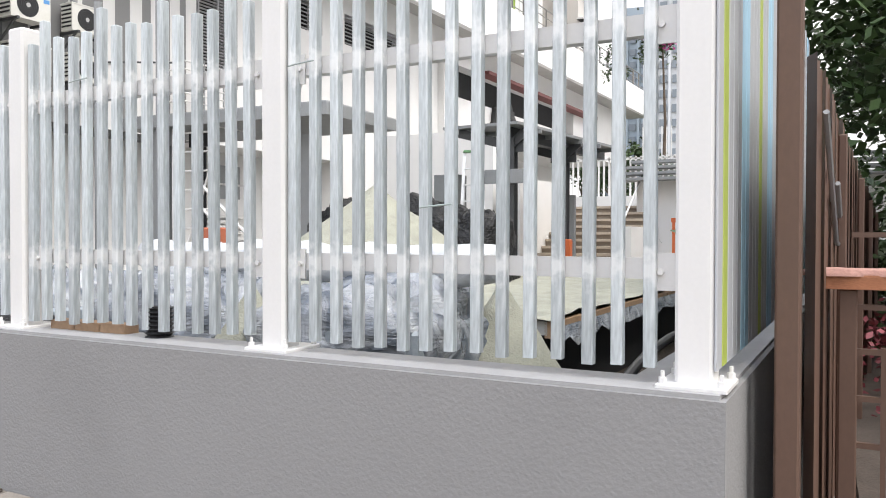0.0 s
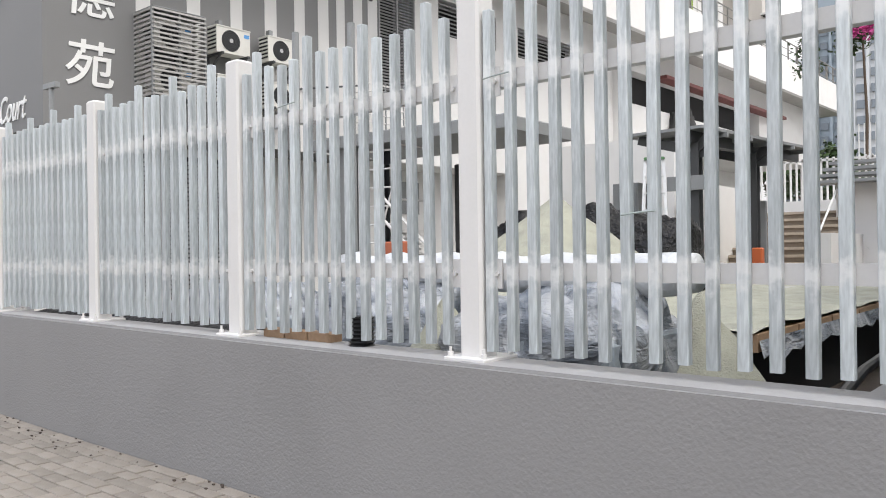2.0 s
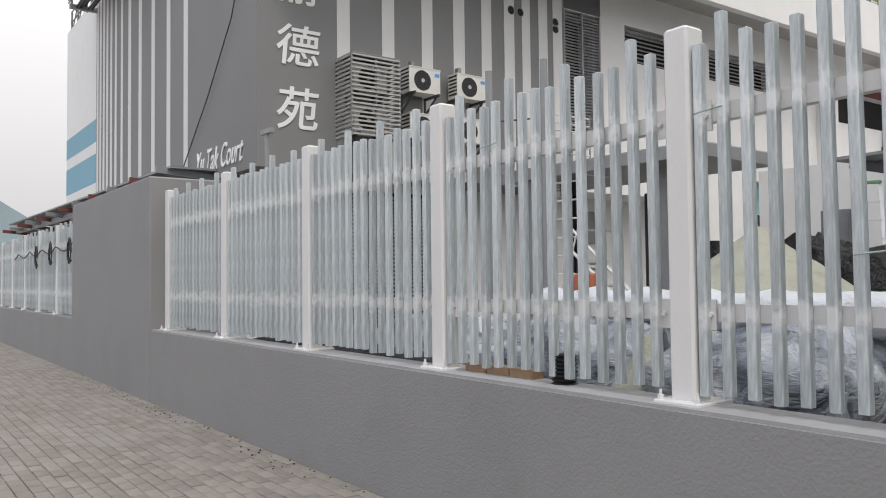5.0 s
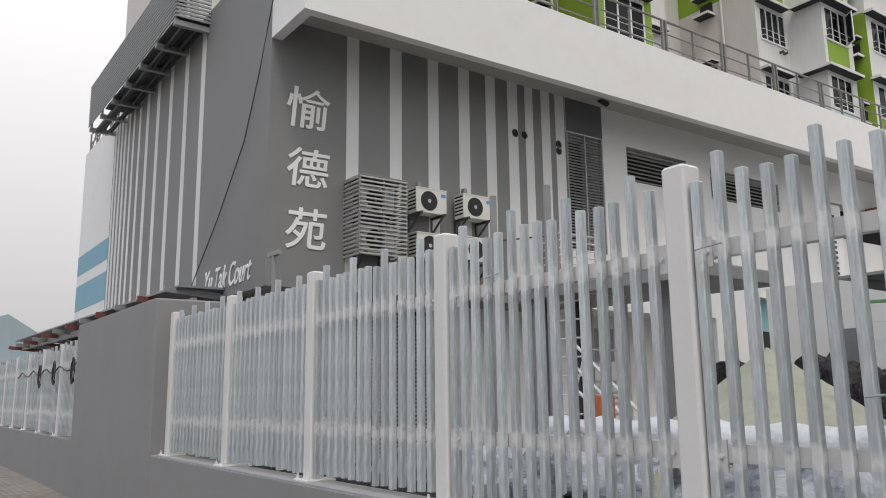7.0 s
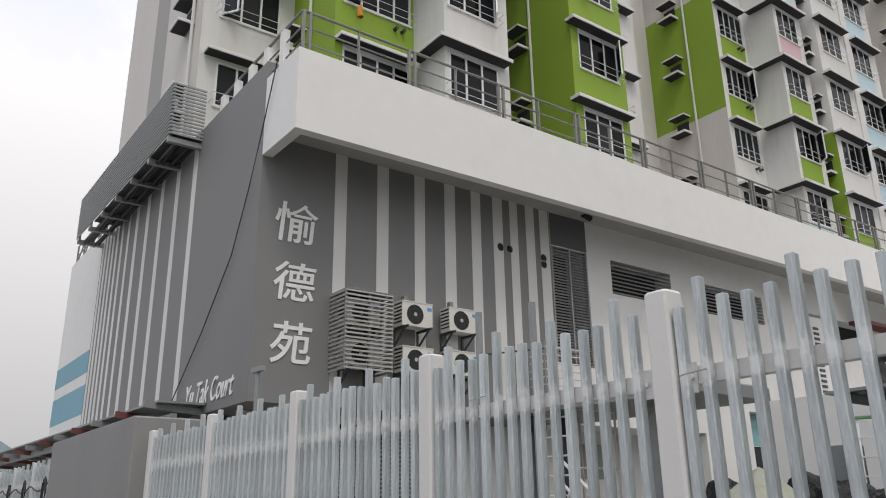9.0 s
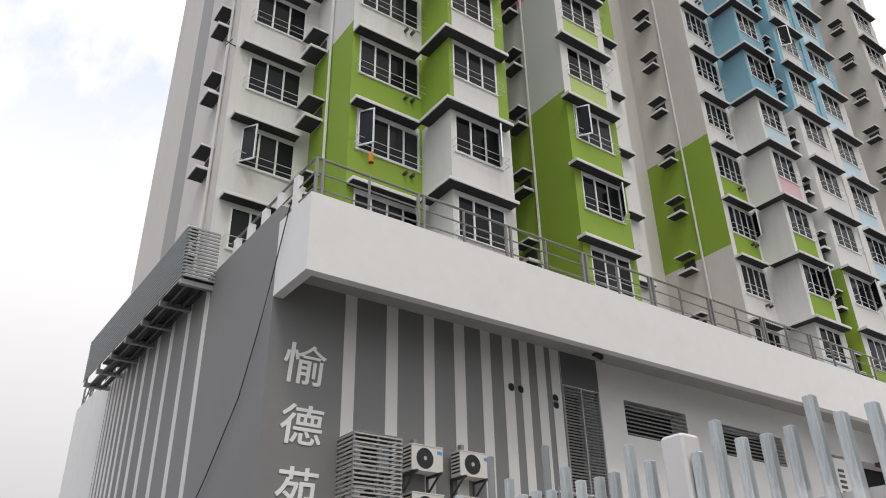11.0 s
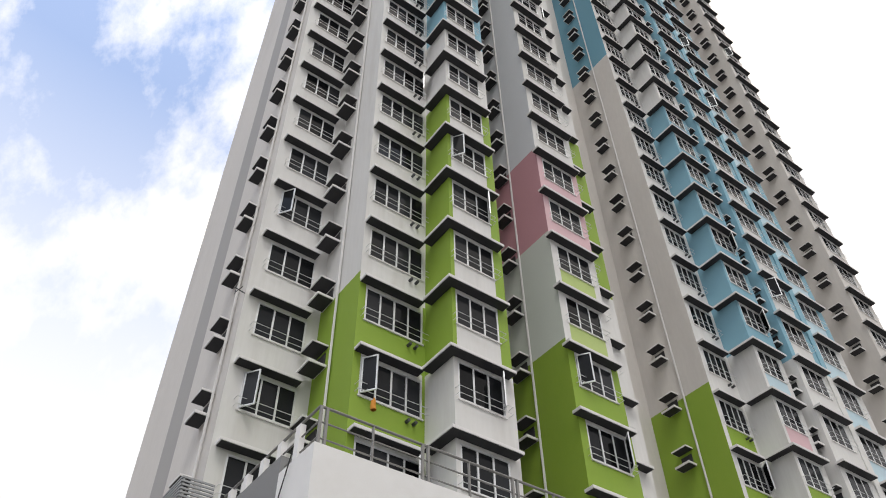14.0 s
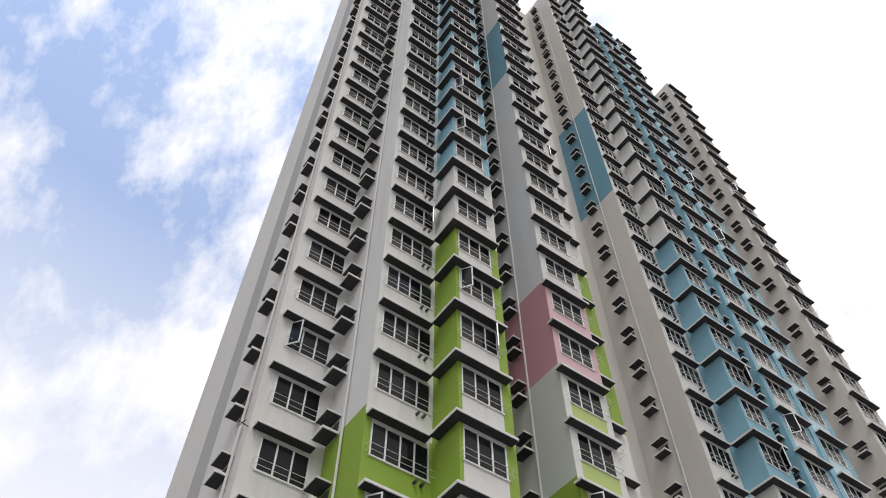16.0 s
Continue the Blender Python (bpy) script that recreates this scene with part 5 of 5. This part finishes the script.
put("window_panel", MB().box(XW - 1.19, XW - 1.15, 11.7, 12.7, 2.4, 3.2), STEELM, vl)
put("exit_sign", MB().box(XW - 1.55, XW - 1.5, 17.6, 17.95, 2.75, 3.0), mat("exit_green", (0.03, 0.30, 0.14), 0.5), at=BLD, label="small green exit sign", category="sign")
mp_ = thing("pipe_riser", "white wall panel with exposed dark fixings", "panel", at=BLD)
put("panel", MB().box(XW, XW + 0.25, 20.70, 21.53, 2.2, 7.2), WHITE, mp_)
for k in range(16):
    put("fixing", MB().box(XW + 0.25, XW + 0.27, 20.83, 21.12, 4.4 + k * 0.16, 4.48 + k * 0.16), STEELD, mp_)
for y, z in ((25.0, 5.0), (26.2, 5.4)):
    put("dark_bag", blob(XW + 0.1, y, z, 0.3, 0.35, 1.2, int(y), 0.25, 20, 10, 2.5, 1), BLACK, at=BLD, label="black sheeting hung in a wall opening", category="sheet", group="hung black sheets", smooth=True)
put("pipe_run", MB().bar((XW + 0.3, 23.5, 7.35), (XW + 0.3, 36, 7.35), 0.5, 0.12), RUST, at=BLD, label="red-brown pipes under the soffit", category="pipes")

# ---- brown hoarding beside the side fence ----
hd = thing("brown_hoarding", "brown painted steel hoarding of upright ribbed sheets", "hoarding", at=FENCE)
put("post", MB().cbox(0.215, 0.30, 0.34, 0.44, GZ - 0.03, 4.2, 0.008), BROWN, hd, "tall brown steel post with scuffed paint")
rib = MB()
for k in range(4):
    y = k * 0.09
    rib.quad((0.0 if k % 2 else 0.04, y, 0), (0.04 if k % 2 else 0.0, y + 0.09, 0), (0.04 if k % 2 else 0.0, y + 0.09, 1), (0.0 if k % 2 else 0.04, y, 1))
rib = rib.data("sheet", BROWN)
hr = random.Random(5)


def hoard_x(y):
    return 0.30 + 0.03 * (y - 0.5)


for k in range(30):
    y = 0.46 + 0.36 * k
    o = put("sheet", rib, None, hd)
    o.matrix_basis = Matrix.Translation((hoard_x(y) + hr.uniform(-0.005, 0.005), y, GZ)) @ Matrix.Diagonal((1, 1, 2.03 - 0.035 * y + hr.uniform(-0.03, 0.03), 1))
for k in range(4):
    y = 1.55 + 2.2 * k
    put("post", MB().cbox(hoard_x(y) + 0.045, hoard_x(y) + 0.085, y, y + 0.06, GZ - 0.03, 2.0 - 0.07 * k, 0.006), BROWN, hd)
for y0, z0 in ((0.62, 1.98), (1.3, 1.75)):
    put("brace", MB().tube([(hoard_x(y0) + 0.06, y0, z0), (hoard_x(y0) + 0.07, y0 + 0.9, z0 - 0.5), (hoard_x(y0) + 0.09, y0 + 1.0, z0 - 0.52)], 0.012, 6), STEELM, hd, "thin grey rod")
put("rail", MB().bar((0.42, 2.6, 1.52), (0.9, 2.7, 1.52), 0.03, 0.03), BROWN, hd)
tp_ = thing("pale_screen", "pale green corrugated screen behind the hoarding", "screen", at=FENCE)
PALEG = mat("pale_green_sheet", (0.42, 0.52, 0.47), 0.5, spots=0.06)
for k in range(18):
    y = 2.4 + 0.42 * k
    put("sheet", MB().box(hoard_x(y) - 0.06 + 0.012 * (k % 2), hoard_x(y) - 0.04 + 0.012 * (k % 2), y, y + 0.4, GZ, 2.30 - 0.03 * y), PALEG, tp_)
gp = thing("guard_rail", "brown steel guard rail with a timber ledge", "railing", at=FENCE @ pose(0.435, 1.1, GZ - 0.03))
put("post", MB().cbox(-0.036, 0.036, -0.04, 0.04, 0, 1.165, 0.006), BROWN, gp)
for z in (1.09, 0.90, 0.70, 0.50):
    put("rail", MB().box(0.036, 1.6, -0.012, 0.012, z - 0.012, z + 0.012), BROWN, gp)
put("post", MB().box(0.125, 0.145, -0.014, 0.014, 0, 0.92), BROWN, gp)
lg = thing("timber_ledge", "rough timber board with torn cloth on a brown post", "ledge", at=FENCE @ pose(0.435, 1.1, 1.287))
TORN = mat("torn_pink_cloth", (0.42, 0.24, 0.20), 0.9, spots=0.2, scale=12, bump=0.5, dist=0.01)
REDT = mat("reddish_timber", (0.36, 0.15, 0.075), 0.8, spots=0.2, scale=10, bump=0.3, stretch_z=3)
m = MB()
m.prism([(-0.095, -0.07), (0.6, -0.07), (0.6, 0.07), (-0.095, 0.07)], 0, 0.06, 0, 0.008)
put("board", m, REDT, lg)
put("cloth", blob(0.06, 0, 0.055, 0.22, 0.08, 0.035, 3, 0.35, 30, 8, 9.0, 0.6), TORN, lg, smooth=True)
put("cloth", MB().bar((-0.085, -0.07, 0.06), (-0.14, -0.08, 0.015), 0.05, 0.006), TORN, lg)


# ---- planting ----
def leaf_cloud(n, centre, size, seed, leaf, squash=0.6):
    """Many single leaves in uneven clumps with gaps."""
    r = random.Random(seed)
    m = MB()
    clumps = [Vector((r.gauss(0, 0.45), r.gauss(0, 0.45), r.gauss(0, 0.4))) for _ in range(max(6, n // 90))]
    for _ in range(n):
        c = r.choice(clumps)
        p = Vector(centre) + Vector(((c.x + r.gauss(0, 0.13)) * size[0], (c.y + r.gauss(0, 0.13)) * size[1], (c.z + r.gauss(0, 0.12)) * size[2]))
        a, b = r.uniform(0, 6.28), r.uniform(-0.9, 0.9)
        d = Vector((math.cos(a) * math.cos(b), math.sin(a) * math.cos(b), math.sin(b)))
        s = d.cross(Vector((r.uniform(-1, 1), r.uniform(-1, 1), 1))).normalized() * leaf * 0.5 * squash
        e = leaf * r.uniform(0.7, 1.3)
        m.quad(p, p + d * e * 0.5 + s, p + d * e, p + d * e * 0.5 - s)
    return m


def tree(x, y, base, h, crown, n, seed, leaf, label):
    t = thing("tree", label, "tree", at=pose(x, y, base))
    r = random.Random(seed)
    tr = MB()
    tr.tube([(0.06 * math.sin(k), 0.05 * math.cos(k * 1.3), h * 0.62 * k / 6) for k in range(7)], [0.16 - 0.016 * k for k in range(7)], 10)
    put("trunk", tr, BARK, t)
    for k in range(7):
        a = r.uniform(0, 6.28)
        z = h * r.uniform(0.35, 0.6)
        e = Vector((math.cos(a) * crown[0] * 0.6, math.sin(a) * crown[1] * 0.6, z + h * 0.25))
        put("limb", MB().tube([(0, 0, z), tuple(e * 0.5 + Vector((0, 0, z * 0.5 + 0.1))), tuple(e)], [0.06, 0.045, 0.02], 6), BARK, t)
    put("crown", leaf_cloud(n, (0, 0, h * 0.75), crown, seed, leaf), LEAF, t)
    return t


tree(1.9, 6.4, GZ - 0.03, 5.6, (2.2, 2.0, 2.1), 9000, 3, 0.17, "dark green broad-leaved tree overhanging the hoarding")
tree(2.6, 11.5, GZ - 0.03, 6.5, (2.2, 2.2, 2.1), 8000, 4, 0.22, "dark green broad-leaved tree behind the hoarding")
tree(3.0, 17.0, GZ - 0.03, 6.0, (2.4, 2.4, 2.0), 6000, 8, 0.28, "dark green broad-leaved tree far along the path")
hb = MB()
hb = leaf_cloud(7000, (1.9, 4.4, 0.5), (1.5, 2.6, 0.55), 13, 0.07, 0.7)
put("ground_cover", hb, REDLEAF, label="low dark red leafy planting behind the rail", category="plants", kind="stuff")
hg = leaf_cloud(9000, (2.3, 10.0, 1.3), (2.6, 3.4, 1.7), 31, 0.16, 0.6)
put("hedge", hg, LEAF, label="dark green hedge growing behind the hoarding", category="hedge", kind="stuff")
put("planting_bed", MB().box(0.56, 8, 0.9, 16, GZ - 0.05, GZ + 0.04), SOIL, label="dark soil planting bed behind the rail", category="soil", kind="structure")
bush = thing("flowering_tree", "slim flowering tree with magenta blossom on the terrace", "tree", at=pose(-3.9, 21.2, 2.7))
put("trunk", MB().tube([(0, 0, 0), (0.05, 0.02, 2.2), (-0.03, 0, 4.4)], [0.05, 0.04, 0.025], 8), BARK, bush)
put("crown", leaf_cloud(1500, (0.1, 0, 4.6), (1.5, 0.7, 0.9), 5, 0.15), LEAF, bush)
put("blossom", leaf_cloud(1100, (-0.15, -0.15, 4.95), (1.5, 0.7, 0.75), 7, 0.12, 0.9), FLOWER, bush)


# ---- far blocks of flats ----
def far_block(x, y, w, d, h, turn, wall, label, cols, storey=2.9):
    t = thing("apartment_block", label, "building", "far towers", at=pose(x, y, 0, 0, 0, turn))
    put("wall", MB().box(-w / 2, w / 2, -d / 2, d / 2, 0, h), wall, t)
    put("roof", MB().box(-w / 2 + 1, w / 2 - 1, -d / 2 + 1, d / 2 - 1, h, h + 3), wall, t)
    for c in range(cols + 1):
        xx = -w / 2 + w * c / cols
        put("pier", MB().box(xx - 0.25, xx + 0.25, -d / 2 - 0.7, -d / 2, 0, h), wall, t)
    wm = MB()
    n = int(h / storey)
    for f_ in range(1, n):
        for c in range(cols):
            xx = -w / 2 + w * (c + 0.5) / cols
            wm.box(xx - w / cols * 0.28, xx + w / cols * 0.28, -d / 2 - 0.35, -d / 2 - 0.02, f_ * storey, f_ * storey + 1.5)
        for c in range(3):
            yy = -d / 2 + d * (c + 0.5) / 3
            wm.box(w / 2 - 0.02, w / 2 + 0.3, yy - d * 0.1, yy + d * 0.1, f_ * storey, f_ * storey + 1.5)
            wm.box(-w / 2 - 0.3, -w / 2 + 0.02, yy - d * 0.1, yy + d * 0.1, f_ * storey, f_ * storey + 1.5)
    wm_ob = put("window_grid", wm, HAZEWIN, t)
    tagged(wm_ob, kind="stuff")
    return t


# Far walls and windows carry the distance haze in their pale colours.
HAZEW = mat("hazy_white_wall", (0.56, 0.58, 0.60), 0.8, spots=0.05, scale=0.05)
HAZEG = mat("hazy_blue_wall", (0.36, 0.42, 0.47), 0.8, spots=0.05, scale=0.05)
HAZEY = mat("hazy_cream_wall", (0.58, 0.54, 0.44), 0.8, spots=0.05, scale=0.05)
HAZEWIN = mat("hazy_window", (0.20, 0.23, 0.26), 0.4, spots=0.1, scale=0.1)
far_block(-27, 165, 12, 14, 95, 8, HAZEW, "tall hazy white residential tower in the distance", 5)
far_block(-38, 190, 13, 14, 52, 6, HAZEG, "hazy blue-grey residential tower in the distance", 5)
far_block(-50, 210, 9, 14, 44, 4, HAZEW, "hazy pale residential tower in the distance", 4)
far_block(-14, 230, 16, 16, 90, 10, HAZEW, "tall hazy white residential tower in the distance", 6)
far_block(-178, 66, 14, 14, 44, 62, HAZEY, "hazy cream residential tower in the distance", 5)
for k, (x, y, h) in enumerate(((-12, 48, 7), (-8, 44, 6), (-15, 52, 8))):
    tree(x, y, GZ, h, (3.0, 3.0, 2.6), 1400, 40 + k, 0.4, "dark green tree behind the garden terrace")
# Two walls out of view, added to hold back light near the horizon.
put("unseen_wall_street", MB().box(-60, 40, -22.4, -22, 0, 5), CONC, label="unseen plain wall added on the street side to block low sky", category="wall", kind="structure")
put("unseen_wall_path", MB().box(18, 18.4, -22, 60, 0, 5), CONC, label="unseen plain wall added past the path to block low sky", category="wall", kind="structure")

# ---- small marks on the tower ----
TT = TOWER
put("tied_cloth", blob(-1.2, -1.75, zc(-1) - 2.3, 0.09, 0.08, 0.36, 3, 0.3, 14, 8, 6, 1), mat("orange_cloth", (0.55, 0.22, 0.02), 0.8), at=TT, label="orange cloth tied to a window rail", category="cloth")
for k in (0,):
    z = zc(k) - 0.1
    put("aerial", MB().tube([(-4.35, -4.86, z), (-4.3, -5.25, z + 0.02)], 0.02, 5).tube([(-4.6, -5.1, z + 0.12), (-4.0, -5.1, z - 0.1)], 0.015, 5).tube([(-4.3, -5.2, z + 0.2), (-4.3, -5.2, z - 0.25)], 0.012, 5), STEELD, at=TT, label="small dark bracket aerial on the tower corner", category="aerial")
vm = MB().tube([(0, 0, 0), (0.16, 0, 0)], 0.055, 8).data("vent_stub", STEELD)
for u, v, kt in ((-1.75, -0.12, K1), (-1.57, 16.85, K1)):
    for k in range(K0, kt):
        for dv in (-0.22, 0.02):
            put("vent_stub", vm, None, tower).matrix_basis = Matrix.Translation((u, v + dv, zc(k) - 1.85))

# ---- pavement ----
pv = put("pavement", MB().box(-34, 6, -4.2, WF, GZ - 0.2, GZ - 0.012), PGROUT, at=FENCE, label="worn beige brick pavement beside the wall", category="pavement", kind="structure")
KERB = put("kerb", MB().cbox(-34, 6, -4.4, -4.2, GZ - 0.25, GZ + 0.0, 0.01), CONC, at=FENCE, label="concrete kerb along the pavement edge", category="kerb", kind="structure")
brick_me = [MB().cbox(-0.097, 0.097, -0.047, 0.047, -0.03, 0.0, 0.004).data("brick", PAVER)]
pr = random.Random(17)
rest = MB()
count = 0
for j in range(30):
    y = WF - 0.055 - 0.1 * j
    for i in range(150):
        x = 1.2 - 0.2 * i - (0.1 if j % 2 else 0.0)
        z = GZ + pr.uniform(-0.003, 0.003)
        if -6.6 < x < -3.2 and j < 17 and count < 300:
            o = put("brick", brick_me[0], None, pv)
            o.matrix_basis = pose(x + pr.uniform(-0.002, 0.002), y + pr.uniform(-0.002, 0.002), z, pr.uniform(-0.5, 0.5), pr.uniform(-0.5, 0.5), pr.uniform(-0.6, 0.6))
            count += 1
        else:
            rest.cbox(x - 0.097, x + 0.097, y - 0.047, y + 0.047, z - 0.03, z, 0.004)
tagged(put("brick_rest", rest, PAVER, pv), kind="stuff")
dr = random.Random(23)
db = MB()
for k in range(160):
    x, y = -dr.uniform(2, 13), WF - abs(dr.gauss(0, 0.12)) - 0.01
    s = dr.uniform(0.006, 0.02)
    db.box(x, x + s, y - s * 0.7, y, GZ, GZ + s * 0.5)
put("debris", db, SOIL, at=FENCE, label="scattered dirt and crumbs along the wall foot", category="debris", kind="stuff")
